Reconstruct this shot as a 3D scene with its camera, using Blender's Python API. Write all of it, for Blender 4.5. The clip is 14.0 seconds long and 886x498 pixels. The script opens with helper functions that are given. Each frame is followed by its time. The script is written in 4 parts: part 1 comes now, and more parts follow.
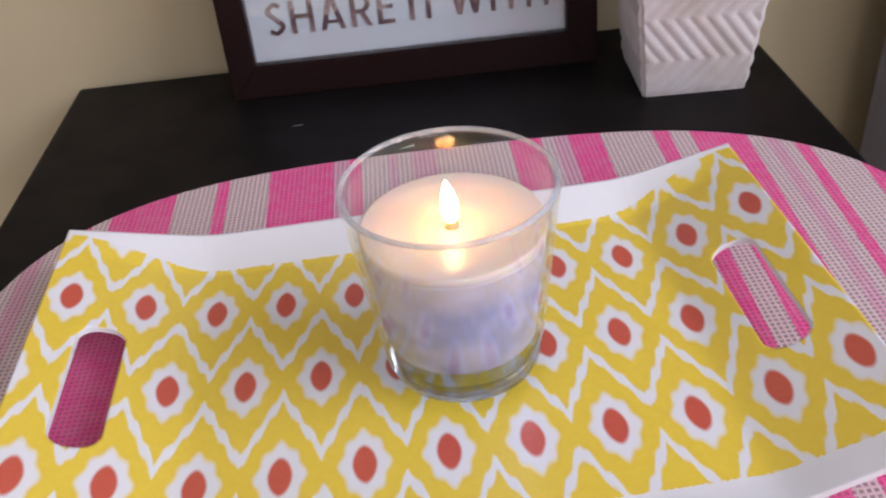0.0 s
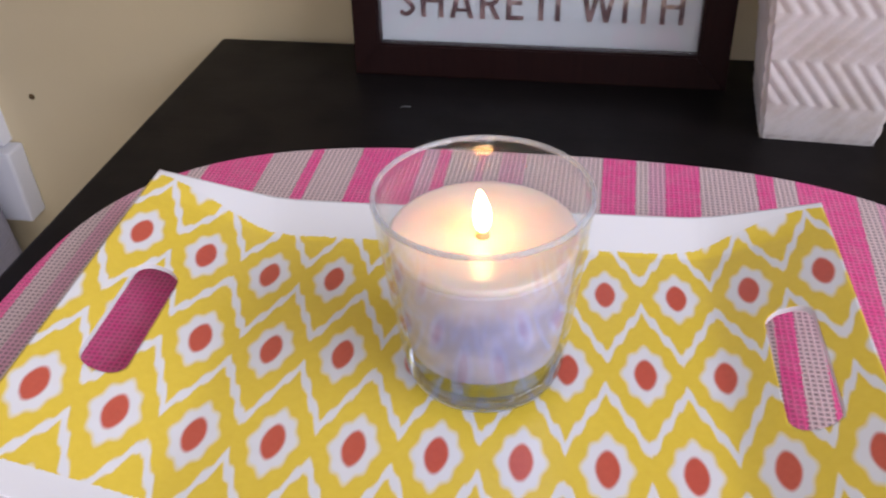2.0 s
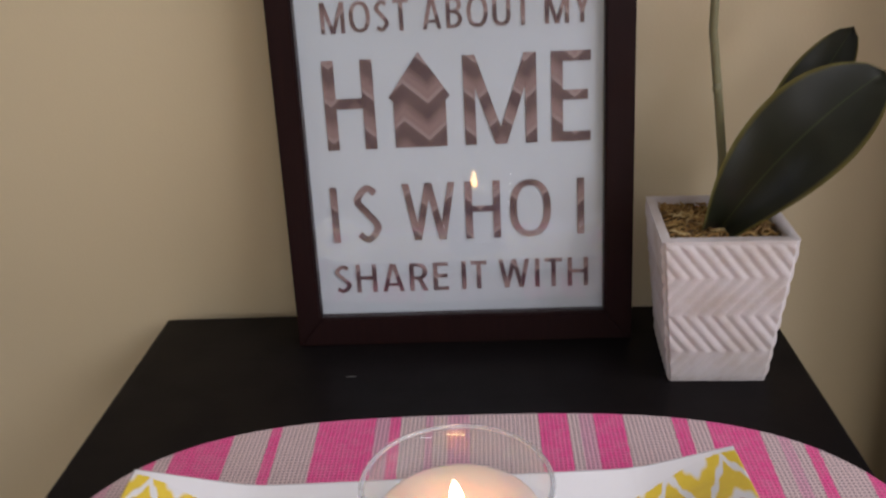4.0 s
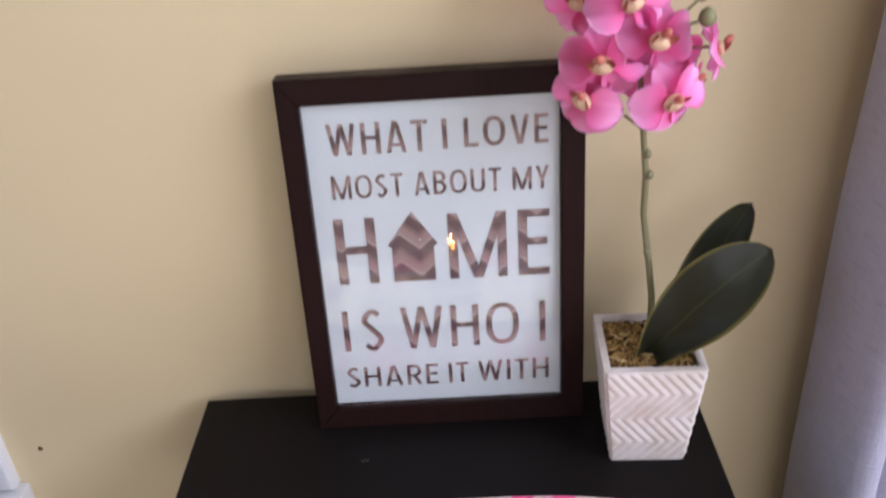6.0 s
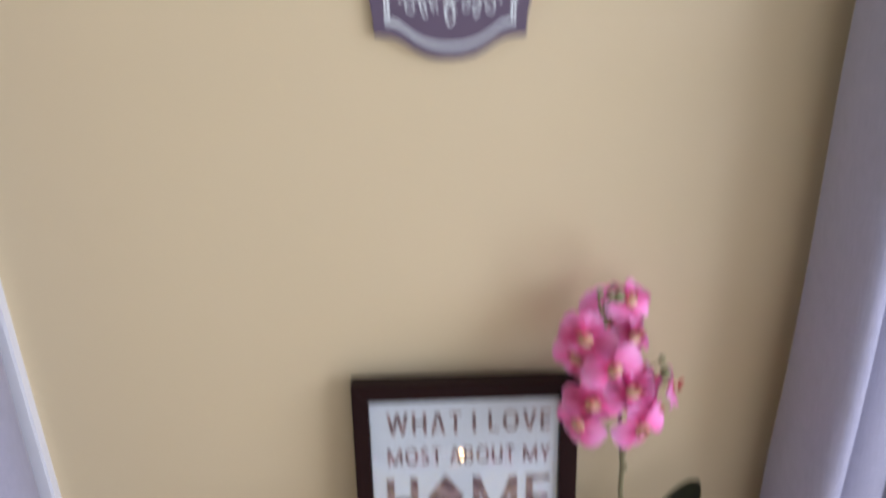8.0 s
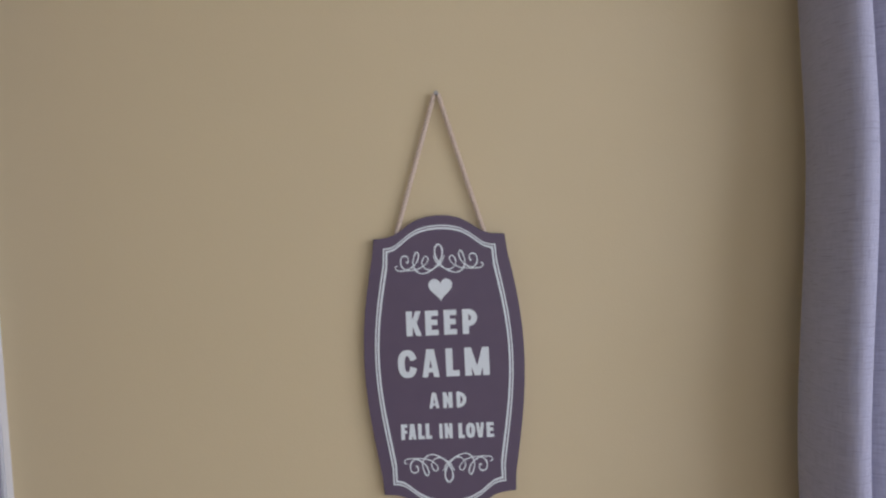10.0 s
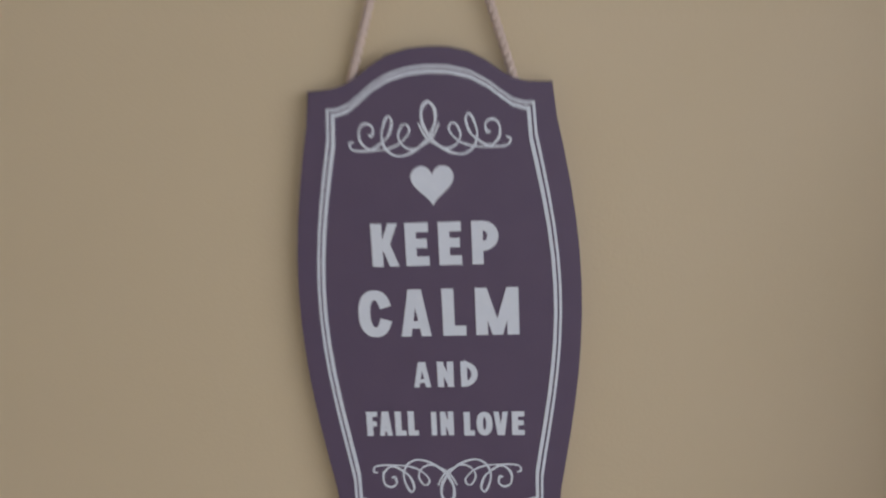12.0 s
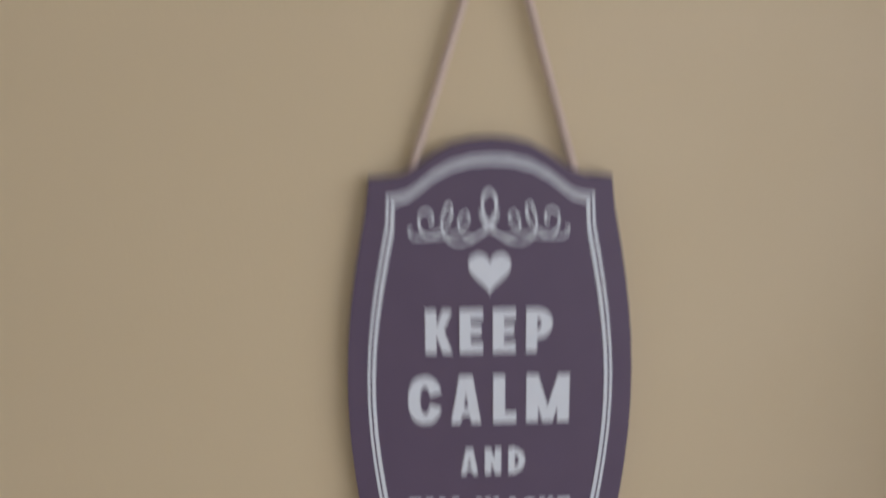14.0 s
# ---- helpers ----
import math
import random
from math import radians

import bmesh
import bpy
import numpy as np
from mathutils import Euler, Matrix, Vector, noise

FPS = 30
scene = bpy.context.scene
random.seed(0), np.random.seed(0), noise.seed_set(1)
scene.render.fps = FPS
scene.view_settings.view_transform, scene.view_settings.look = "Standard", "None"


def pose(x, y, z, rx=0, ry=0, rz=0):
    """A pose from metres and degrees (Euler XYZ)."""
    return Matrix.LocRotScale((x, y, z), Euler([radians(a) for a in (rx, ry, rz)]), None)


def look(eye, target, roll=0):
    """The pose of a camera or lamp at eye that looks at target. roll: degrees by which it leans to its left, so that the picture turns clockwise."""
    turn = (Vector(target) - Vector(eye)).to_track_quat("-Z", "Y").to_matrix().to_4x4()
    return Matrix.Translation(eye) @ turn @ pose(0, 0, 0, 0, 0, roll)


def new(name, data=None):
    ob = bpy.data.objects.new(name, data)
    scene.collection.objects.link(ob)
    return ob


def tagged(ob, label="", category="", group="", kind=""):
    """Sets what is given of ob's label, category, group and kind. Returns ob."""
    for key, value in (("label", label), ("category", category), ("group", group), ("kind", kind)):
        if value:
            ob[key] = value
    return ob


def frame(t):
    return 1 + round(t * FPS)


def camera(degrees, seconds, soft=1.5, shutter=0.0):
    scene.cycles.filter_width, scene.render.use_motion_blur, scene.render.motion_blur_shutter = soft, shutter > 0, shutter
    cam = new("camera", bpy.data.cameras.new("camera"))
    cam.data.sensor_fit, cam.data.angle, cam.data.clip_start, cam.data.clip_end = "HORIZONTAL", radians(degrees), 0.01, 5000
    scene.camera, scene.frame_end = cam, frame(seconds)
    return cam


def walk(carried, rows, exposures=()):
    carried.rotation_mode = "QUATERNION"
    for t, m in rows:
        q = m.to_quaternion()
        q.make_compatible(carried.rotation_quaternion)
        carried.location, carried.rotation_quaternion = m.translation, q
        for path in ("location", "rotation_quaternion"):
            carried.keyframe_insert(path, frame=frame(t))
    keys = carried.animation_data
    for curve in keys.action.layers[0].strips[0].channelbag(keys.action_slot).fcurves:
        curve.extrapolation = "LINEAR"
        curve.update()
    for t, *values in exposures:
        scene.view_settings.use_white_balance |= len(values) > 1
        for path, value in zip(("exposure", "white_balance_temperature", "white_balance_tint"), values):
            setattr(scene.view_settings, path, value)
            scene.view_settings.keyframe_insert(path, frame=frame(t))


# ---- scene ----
cam = camera(53.3, 14.0, soft=2.2, shutter=0.75)
PATH = [
    (0, (0.001, -0.637, 1.016), (0.02, 0.979, -0.163), -6.2),
    (0.5, (-0.021, -0.638, 1.025), (0.102, 0.961, -0.169), -4.8),
    (1, (-0.016, -0.635, 1.034), (-0.042, 0.958, -0.175), -3.5),
    (1.5, (0.013, -0.635, 1.035), (-0.169, 0.96, -0.158), -1.5),
    (2, (0.05, -0.63, 1.019), (-0.281, 0.948, -0.165), -2.5),
    (2.5, (0.055, -0.64, 1.026), (-0.12, 1.049, -0.032), -3.4),
    (3, (0.04, -0.638, 1.028), (-0.08, 1.153, 0.146), -2.5),
    (3.5, (0.036, -0.644, 1.041), (-0.084, 1.189, 0.252), -3.4),
    (3.7, (0.032, -0.651, 1.055), (-0.089, 1.189, 0.281), -3.3),
    (5.8, (0.022, -0.722, 1.3), (-0.03, 1.004, 0.29), -4.0),
    (6, (0.021, -0.723, 1.323), (-0.021, 1.004, 0.316), -3.8),
    (6.5, (0.026, -0.735, 1.37), (-0.017, 0.985, 0.352), -3.7),
    (7, (0.005, -0.766, 1.443), (-0.012, 0.914, 0.358), -2.9),
    (7.5, (-0.012, -0.812, 1.507), (0.023, 0.895, 0.464), -2.4),
    (8, (-0.035, -0.857, 1.635), (0.0, 0.954, 0.787), -1.2),
    (8.2, (-0.016, -0.894, 1.660), (-0.045, 0.985, 0.976), -1.3),
    (8.5, (0.031, -0.912, 1.611), (-0.129, 1.051, 1.264), -2.3),
    (8.8, (0.051, -0.959, 1.647), (-0.141, 1.024, 1.476), -2.3),
    (9, (0.084, -0.965, 1.674), (-0.163, 1.019, 1.659), -2.2),
    (9.2, (0.077, -0.994, 1.678), (-0.134, 0.991, 1.789), -2.4),
    (11.3, (-0.018, -0.763, 1.815), (0.007, 1.205, 1.463), -3.3),
    (11.5, (0.004, -0.680, 1.801), (-0.036, 1.280, 1.402), -3.2),
    (12, (0.045, -0.535, 1.773), (-0.122, 1.402, 1.305), -3.8),
    (12.3, (0.054, -0.469, 1.754), (-0.159, 1.447, 1.221), -4.4),
    (12.5, (0.053, -0.440, 1.746), (-0.182, 1.462, 1.173), -3.8),
    (13, (0.049, -0.398, 1.744), (-0.165, 1.475, 1.075), -3.9),
    (13.5, (0.046, -0.432, 1.752), (-0.200, 1.447, 1.113), -4.1),
    (13.8, (0.027, -0.489, 1.769), (-0.167, 1.441, 1.283), -2.9),
    (14, (-0.049, -0.530, 1.805), (0.015, 1.430, 1.416), -1.5),
]
EXPOSURES = [(0.0, -0.14, 6380, 21), (2.0, -0.15, 6380, 21), (2.5, -0.22, 6520, 20), (3.0, -0.43, 6750, 19), (3.7, -0.46, 6750, 19), (5.8, 0.26, 6350, 19), (6.5, 0.32, 6350, 19), (7.0, 0.20, 6250, 19), (8.0, 0.00, 6150, 18), (8.5, -0.17, 6100, 17),
             (9.2, -0.56, 6300, 17), (11.3, -0.72, 6400, 18), (12.5, -0.84, 6350, 20), (13.5, -0.68, 6350, 19), (14.0, -0.65, 6450, 19)]
walk(cam, [(t, look(eye, target, roll)) for t, eye, target, roll in PATH], EXPOSURES)

# ---- light ----
world = bpy.data.worlds.new("sky")
scene.world = world
world.use_nodes = True
sky = world.node_tree.nodes.new("ShaderNodeTexSky")
sky.sky_type, sky.sun_disc = "NISHITA", False
sky.sun_elevation, sky.sun_rotation = radians(38), radians(110)
world.node_tree.links.new(sky.outputs["Color"], world.node_tree.nodes["Background"].inputs["Color"])
world.node_tree.nodes["Background"].inputs["Strength"].default_value = 0.1


def area_lamp(name, place, target, w, h, power, colour):
    """A rectangular area lamp in daylight colour, set at a wall opening."""
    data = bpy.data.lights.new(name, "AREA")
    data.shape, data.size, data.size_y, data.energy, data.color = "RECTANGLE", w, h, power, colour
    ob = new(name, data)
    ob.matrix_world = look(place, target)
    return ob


area_lamp("side_window_light", (1.56, -1.05, 1.86), (0.0, -0.45, 0.75), 1.6, 0.9, 35, (0.80, 0.87, 1.0))
# Added fill with no known source; it softens shadows cast from the right.
area_lamp("left_fill_lamp", (-1.96, -1.2, 1.86), (0.0, -0.45, 0.75), 1.4, 0.9, 4.5, (0.82, 0.88, 1.0))
# Invented low source, out of view; shadows only tell light from lower right.
area_lamp("low_right_lamp", (1.56, -2.40, 0.56), (0.0, -0.4, 0.9), 0.75, 0.8, 14, (0.84, 0.89, 1.0))
# Added fill from behind the camera; no source is known there.
area_lamp("front_fill_lamp", (0.5, -2.96, 1.84), (0.2, 0.0, 0.75), 1.5, 0.75, 14, (0.92, 0.94, 1.0))


# ---- materials ----
class Mat:
    """A Principled material with a few short helpers for its nodes."""

    def __init__(self, name, colour=(0.5, 0.5, 0.5), rough=0.5, metal=0.0, **kw):
        self.m = bpy.data.materials.new(name)
        self.m.use_nodes = True
        self.t = self.m.node_tree
        self.b = self.t.nodes["Principled BSDF"]
        self.put(self.b.inputs["Base Color"], (*colour, 1))
        self.b.inputs["Roughness"].default_value = rough
        self.b.inputs["Metallic"].default_value = metal
        for k, v in kw.items():
            self.b.inputs[k.replace("_", " ")].default_value = v

    def put(self, socket, v):
        if isinstance(v, bpy.types.NodeSocket):
            self.t.links.new(v, socket)
        else:
            socket.default_value = v

    def node(self, kind, out=0, props=None, **ins):
        n = self.t.nodes.new("ShaderNode" + kind)
        if props and "operation" in props:
            n.operation = props["operation"]
        if props and "attribute_name" in props:
            n.attribute_name = props["attribute_name"]
        for k, v in ins.items():
            self.put(n.inputs[int(k[1:])] if k[0] == "i" and k[1:].isdigit() else n.inputs[k.replace("_", " ")], v)
        return n.outputs[out]

    def math(self, op, a, b=0.0, c=0.0):
        return self.node("Math", props={"operation": op}, i0=a, i1=b, i2=c)

    def coord(self, which="Object"):
        return self.t.nodes.new("ShaderNodeTexCoord").outputs[which]

    def xyz(self, v):
        n = self.t.nodes.new("ShaderNodeSeparateXYZ")
        self.put(n.inputs[0], v)
        return n.outputs

    def noise(self, scale, detail=3.0, rough=0.5, vec=None, out=0):
        return self.node("TexNoise", out, Vector=vec or self.coord(), Scale=scale, Detail=detail, Roughness=rough)

    def scaled(self, sx, sy, sz, which="Object"):
        return self.node("Mapping", Vector=self.coord(which), Scale=(sx, sy, sz))

    def ramp(self, fac, stops, mode="LINEAR"):
        n = self.t.nodes.new("ShaderNodeValToRGB")
        n.color_ramp.interpolation = mode
        el = n.color_ramp.elements
        while len(el) < len(stops):
            el.new(0.5)
        for e, (p, c) in zip(el, stops):
            e.position, e.color = p, (*c, 1)
        self.put(n.inputs[0], fac)
        return n.outputs[0]

    def mix(self, fac, a, b, mode="MIX"):
        n = self.t.nodes.new("ShaderNodeMix")
        n.data_type, n.blend_type = "RGBA", mode
        self.put(n.inputs[0], fac)
        self.put(n.inputs[6], a if isinstance(a, bpy.types.NodeSocket) else (*a, 1))
        self.put(n.inputs[7], b if isinstance(b, bpy.types.NodeSocket) else (*b, 1))
        return n.outputs[2]

    def colour(self, c):
        self.put(self.b.inputs["Base Color"], c)

    def bump(self, h, strength=0.3, dist=0.001):
        self.put(self.b.inputs["Normal"], self.node("Bump", Height=h, Strength=strength, Distance=dist))

    def range(self, v, a, b, c, d):
        return self.node("MapRange", i0=v, i1=a, i2=b, i3=c, i4=d)


def wall_paint():
    m = Mat("cream_wall_paint", (0.6, 0.5, 0.3), 0.6)
    n = m.noise(1.7, 4)
    fine = m.noise(420, 2)
    m.colour(m.mix(n, (0.606, 0.501, 0.304), (0.666, 0.555, 0.346)))
    m.bump(m.math("ADD", fine, m.math("MULTIPLY", m.noise(60, 3), 1.5)), 0.12, 0.0012)
    m.put(m.b.inputs["Roughness"], m.range(m.noise(9, 3), 0.3, 0.7, 0.5, 0.68))
    return m.m


def plain_noise(name, a, b, scale, rough=0.5, bump=0.15, dist=0.001, fine=None, **kw):
    m = Mat(name, a, rough, **kw)
    m.colour(m.mix(m.noise(scale, 5, 0.6), a, b))
    m.bump(m.noise(fine or scale * 6, 3), bump, dist)
    m.put(m.b.inputs["Roughness"], m.range(m.noise(scale * 2, 3), 0.3, 0.7, rough * 0.85, min(1, rough * 1.15)))
    return m.m


def dark_wood(name, a, b, rough, along="x"):
    m = Mat(name, a, rough, Specular_IOR_Level=0.09)
    v = m.scaled(4, 90, 90) if along == "x" else m.scaled(90, 90, 4)
    g = m.noise(3, 6, 0.65, v)
    m.colour(m.mix(g, a, b))
    m.bump(g, 0.08, 0.0006)
    m.put(m.b.inputs["Roughness"], m.range(m.noise(25, 4), 0.3, 0.7, rough - 0.08, rough + 0.1))
    return m.m


def linen(name):
    m = Mat(name, (0.4, 0.39, 0.42), 0.9, Sheen_Weight=0.15)
    uv = m.coord("UV")
    weft = m.range(m.noise(1, 4, 0.6, m.node("Mapping", Vector=uv, Scale=(32, 900, 1))), 0.30, 0.70, 0.0, 1.0)
    warp = m.range(m.noise(1, 3, 0.6, m.node("Mapping", Vector=uv, Scale=(1000, 40, 1))), 0.25, 0.75, 0.0, 1.0)
    slub = m.range(m.noise(1, 2, 0.5, m.node("Mapping", Vector=uv, Scale=(34, 640, 1))), 0.58, 0.70, 0.0, 1.0)
    base = m.mix(m.math("MULTIPLY", m.math("ADD", weft, warp), 0.5), (0.27, 0.27, 0.36), (0.49, 0.485, 0.60))
    base = m.mix(m.math("MULTIPLY", slub, 0.42), base, (0.12, 0.115, 0.16))
    m.colour(m.mix(m.range(m.noise(4, 3, 0.5, uv), 0.3, 0.7, 0, 0.3), base, (0.37, 0.36, 0.46)))
    m.bump(m.math("ADD", weft, warp), 0.5, 0.0014)
    return m.m


def mat_weave():
    """Woven vinyl in pink, pale and mauve stripes along y."""
    m = Mat("striped_woven_vinyl", (0.7, 0.2, 0.4), 0.5)
    x, y, _ = m.xyz(m.coord())
    pink, pale, mauve = (0.93, 0.10, 0.33), (0.77, 0.59, 0.575), (0.79, 0.41, 0.52)
    stops = [(-1, pink), (-0.2345, pale), (-0.224, mauve), (-0.214, pale), (-0.201, pink), (-0.1935, pale), (-0.1845, pink), (-0.1485, pale), (-0.1255, pink), (-0.118, pale), (-0.0950, pink),
             (-0.0585, mauve), (-0.0485, pink), (-0.0405, pale), (-0.0255, mauve), (-0.02, pale), (-0.01, mauve), (0.0045, pale), (0.048, pink), (0.0665, pale), (0.0745, mauve), (0.0835, pink),
             (0.103, pale), (0.1325, pink), (0.1425, pale), (0.1535, pink), (0.184, pale), (0.194, mauve), (0.2, pale), (0.2065, pink), (0.215, pale), (0.236, pink)]
    wob = m.math("MULTIPLY", m.math("SUBTRACT", m.noise(500, 2), 0.5), 0.002)
    # the stripes run a little askew to the cut edge
    skew = m.math("ADD", 0.0069, m.math("MULTIPLY", y, 0.017))
    fan = m.math("ADD", 1.0, m.math("MULTIPLY", m.math("SUBTRACT", y, 0.165), m.range(x, -0.03, 0.07, 0.12, 0.4)))
    xs = m.math("ADD", m.math("DIVIDE", m.math("ADD", m.math("ADD", x, wob), skew), fan), 0.3)
    col = m.ramp(m.math("DIVIDE", xs, 0.6), [(max(0, (p + 0.3) / 0.6), c) for p, c in stops], "CONSTANT")
    k = math.pi / 0.0027
    wx = m.math("ABSOLUTE", m.math("SINE", m.math("MULTIPLY", x, k)))
    wy = m.math("ABSOLUTE", m.math("SINE", m.math("MULTIPLY", y, k)))
    mesh = m.math("MINIMUM", wx, wy)
    hole = m.range(mesh, 0.40, 0.85, 0.0, 1.0)
    # the pale yarns are thinner and leave wider gaps
    gap = m.range(m.xyz(col)[1], 0.11, 0.50, 0.34, 0.62)
    col = m.mix(m.range(m.noise(160, 3), 0.35, 0.7, 0, 0.35), col, m.mix(0.5, col, (0.75, 0.6, 0.6)))
    m.colour(m.mix(m.math("MULTIPLY", hole, gap), col, (0.05, 0.03, 0.035)))
    m.bump(m.math("SUBTRACT", 1.0, mesh), 0.6, 0.0006)
    return m.m


def ikat():
    """Yellow ikat lattice with white scallops and red seeds, on white melamine; the UVs are metres on the flat sheet."""
    m = Mat("printed_melamine", (0.8, 0.8, 0.8), 0.28, Coat_Weight=0.25, Coat_Roughness=0.15)
    px, py = 0.0324, 0.0516
    uv = m.coord("UV")
    jag = m.noise(1, 2, 0.5, m.node("Mapping", Vector=uv, Scale=(900, 90, 1)), 1)
    jx, jy, _ = m.xyz(jag)
    u0, v0, _ = m.xyz(uv)
    u = m.math("ADD", u0, m.math("MULTIPLY", m.math("SUBTRACT", m.noise(260, 2, 0.5, uv), 0.5), 0.0014))
    v = m.math("ADD", v0, m.math("MULTIPLY", m.math("SUBTRACT", jx, 0.5), 0.0016))
    step = m.math("MULTIPLY", m.math("SINE", m.math("MULTIPLY", u0, 2 * math.pi / 0.0058)), 0.0013)
    v = m.math("ADD", v, step)
    j = m.math("ROUND", m.math("DIVIDE", v, py))
    dv = m.math("ABSOLUTE", m.math("SUBTRACT", v, m.math("MULTIPLY", j, py)))
    odd = m.math("ABSOLUTE", m.math("MODULO", j, 2.0))
    us = m.math("SUBTRACT", m.math("DIVIDE", u, px), m.math("MULTIPLY", odd, 0.5))
    du = m.math("ABSOLUTE", m.math("SUBTRACT", us, m.math("ROUND", us)))
    t = m.math("MULTIPLY", du, 2.0)
    vmid = m.math("ADD", py / 2, m.math("MULTIPLY", m.math("SUBTRACT", 0.5, t), 0.033))
    line_a = m.range(m.math("ABSOLUTE", m.math("SUBTRACT", dv, vmid)), 0.0026, 0.0046, 1.0, 0.0)
    # the zigzag of the next row reaches over the half pitch
    dv2 = m.math("SUBTRACT", py, dv)
    vmid2 = m.math("ADD", py / 2, m.math("MULTIPLY", m.math("SUBTRACT", t, 0.5), 0.033))
    line_b = m.range(m.math("ABSOLUTE", m.math("SUBTRACT", dv2, vmid2)), 0.0026, 0.0046, 1.0, 0.0)
    beyond = m.math("GREATER_THAN", dv, vmid)
    # inside a diamond: white scallop and red seed
    sv = m.math("ABSOLUTE", m.math("SUBTRACT", m.math("ADD", v0, m.math("MULTIPLY", m.math("SUBTRACT", jx, 0.5), 0.0006)), m.math("MULTIPLY", j, py)))
    su = m.math("SUBTRACT", m.math("DIVIDE", u0, px), m.math("MULTIPLY", odd, 0.5))
    su = m.math("MULTIPLY", m.math("ABSOLUTE", m.math("SUBTRACT", su, m.math("ROUND", su))), px)
    lobe = m.math("ADD", m.math("POWER", m.math("DIVIDE", su, 0.0096), 1.55), m.math("POWER", m.math("DIVIDE", sv, 0.0166), 1.55))
    phi = m.math("ARCTAN2", m.math("DIVIDE", sv, 0.0166), m.math("DIVIDE", su, 0.0096))
    scallop = m.math("ADD", 1.0, m.math("MULTIPLY", m.math("COSINE", m.math("MULTIPLY", phi, 8.0)), 0.10))
    white = m.range(m.math("DIVIDE", lobe, scallop), 0.84, 1.16, 1.0, 0.0)
    seed = m.range(m.math("ADD", m.math("POWER", m.math("DIVIDE", su, 0.0047), 1.75), m.math("POWER", m.math("DIVIDE", sv, 0.0092), 1.75)), 0.80, 1.20, 1.0, 0.0)
    yel = m.mix(m.noise(260, 4, 0.6, uv), (0.79, 0.56, 0.045), (0.88, 0.65, 0.07))
    paper = (0.80, 0.80, 0.80)
    red = m.mix(m.noise(420, 3, 0.6, uv), (0.56, 0.085, 0.05), (0.66, 0.125, 0.075))
    c = m.mix(m.math("MAXIMUM", line_a, line_b), yel, paper)
    c = m.mix(m.math("MULTIPLY", white, m.math("SUBTRACT", 1.0, beyond)), c, paper)
    c = m.mix(m.math("MULTIPLY", seed, m.math("LESS_THAN", m.math("ABSOLUTE", j), 1.5)), c, red)
    # plain white margins along the two long edges, narrower towards the corners
    ends = m.node("Attribute", out=2, props={"attribute_name": "margin"})
    c = m.mix(m.math("GREATER_THAN", ends, m.math("ADD", 0.5, m.math("MULTIPLY", m.math("SUBTRACT", jy, 0.5), 0.12))), c, (0.82, 0.82, 0.82))
    m.colour(c)
    return m.m


def letter_ink():
    """Brown and mauve chevrons that show inside the letters."""
    m = Mat("chevron_printed_letters", (0.2, 0.1, 0.1), 0.6)
    x, _, z = m.xyz(m.coord())
    tri = m.math("PINGPONG", m.math("ADD", x, 0.5535), 0.0173)
    band = m.math("FRACT", m.math("DIVIDE", m.math("MULTIPLY_ADD", tri, 0.86, z), 0.0266))
    c = m.ramp(band, [(0.0, (0.085, 0.043, 0.05)), (0.36, (0.11, 0.06, 0.066)), (0.40, (0.40, 0.30, 0.29)), (0.58, (0.26, 0.16, 0.15)), (0.62, (0.32, 0.21, 0.20)), (0.95, (0.15, 0.085, 0.085)), (1.0, (0.085, 0.043, 0.05))])
    m.colour(m.mix(m.range(m.noise(40, 4), 0.35, 0.75, 0, 0.35), c, (0.30, 0.20, 0.18)))
    return m.m


def petal_skin():
    m = Mat("pink_silk_petal", (0.8, 0.15, 0.42), 0.55, Sheen_Weight=0.2)
    u, v, _ = m.xyz(m.coord("UV"))
    vein = m.noise(1, 3, 0.5, m.node("Mapping", Vector=m.coord("UV"), Scale=(26, 2.5, 1)))
    c = m.ramp(v, [(0.0, (0.98, 0.11, 0.42)), (0.28, (0.985, 0.27, 0.62)), (0.62, (0.99, 0.45, 0.79)), (1.0, (0.99, 0.75, 0.95))])
    c = m.mix(m.range(vein, 0.35, 0.7, 0, 0.15), c, (0.92, 0.50, 0.76))
    r = m.node("ObjectInfo", out=5)
    m.colour(m.mix(m.math("MULTIPLY", m.math("POWER", r, 2.0), 0.7), c, (0.98, 0.55, 0.82)))
    m.b.inputs["Subsurface Weight"].default_value = 0.25
    m.b.inputs["Subsurface Radius"].default_value = (0.006, 0.002, 0.003)
    m.bump(vein, 0.15, 0.0005)
    through_silk = m.node("BsdfTranslucent", Color=m.mix(0.3, c, (1.0, 0.30, 0.55)))
    m.put(m.t.nodes["Material Output"].inputs["Surface"], m.node("MixShader", i0=0.48, i1=m.b.outputs[0], i2=through_silk))
    return m.m


def leaf_skin():
    m = Mat("dark_green_leaf", (0.03, 0.05, 0.03), 0.35)
    u, v, _ = m.xyz(m.coord("UV"))
    off = m.math("ABSOLUTE", m.math("SUBTRACT", u, 0.5))
    c = m.mix(m.noise(30, 4), (0.017, 0.020, 0.011), (0.038, 0.040, 0.020))
    c = m.mix(m.range(off, 0.0, 0.02, 0.5, 0.0), c, (0.10, 0.13, 0.04))
    c = m.mix(m.range(off, 0.44, 0.49, 0.0, 1.0), c, (0.28, 0.25, 0.07))
    m.colour(c)
    m.bump(m.noise(1, 3, 0.5, m.node("Mapping", Vector=m.coord("UV"), Scale=(60, 3, 1))), 0.2, 0.001)
    return m.m


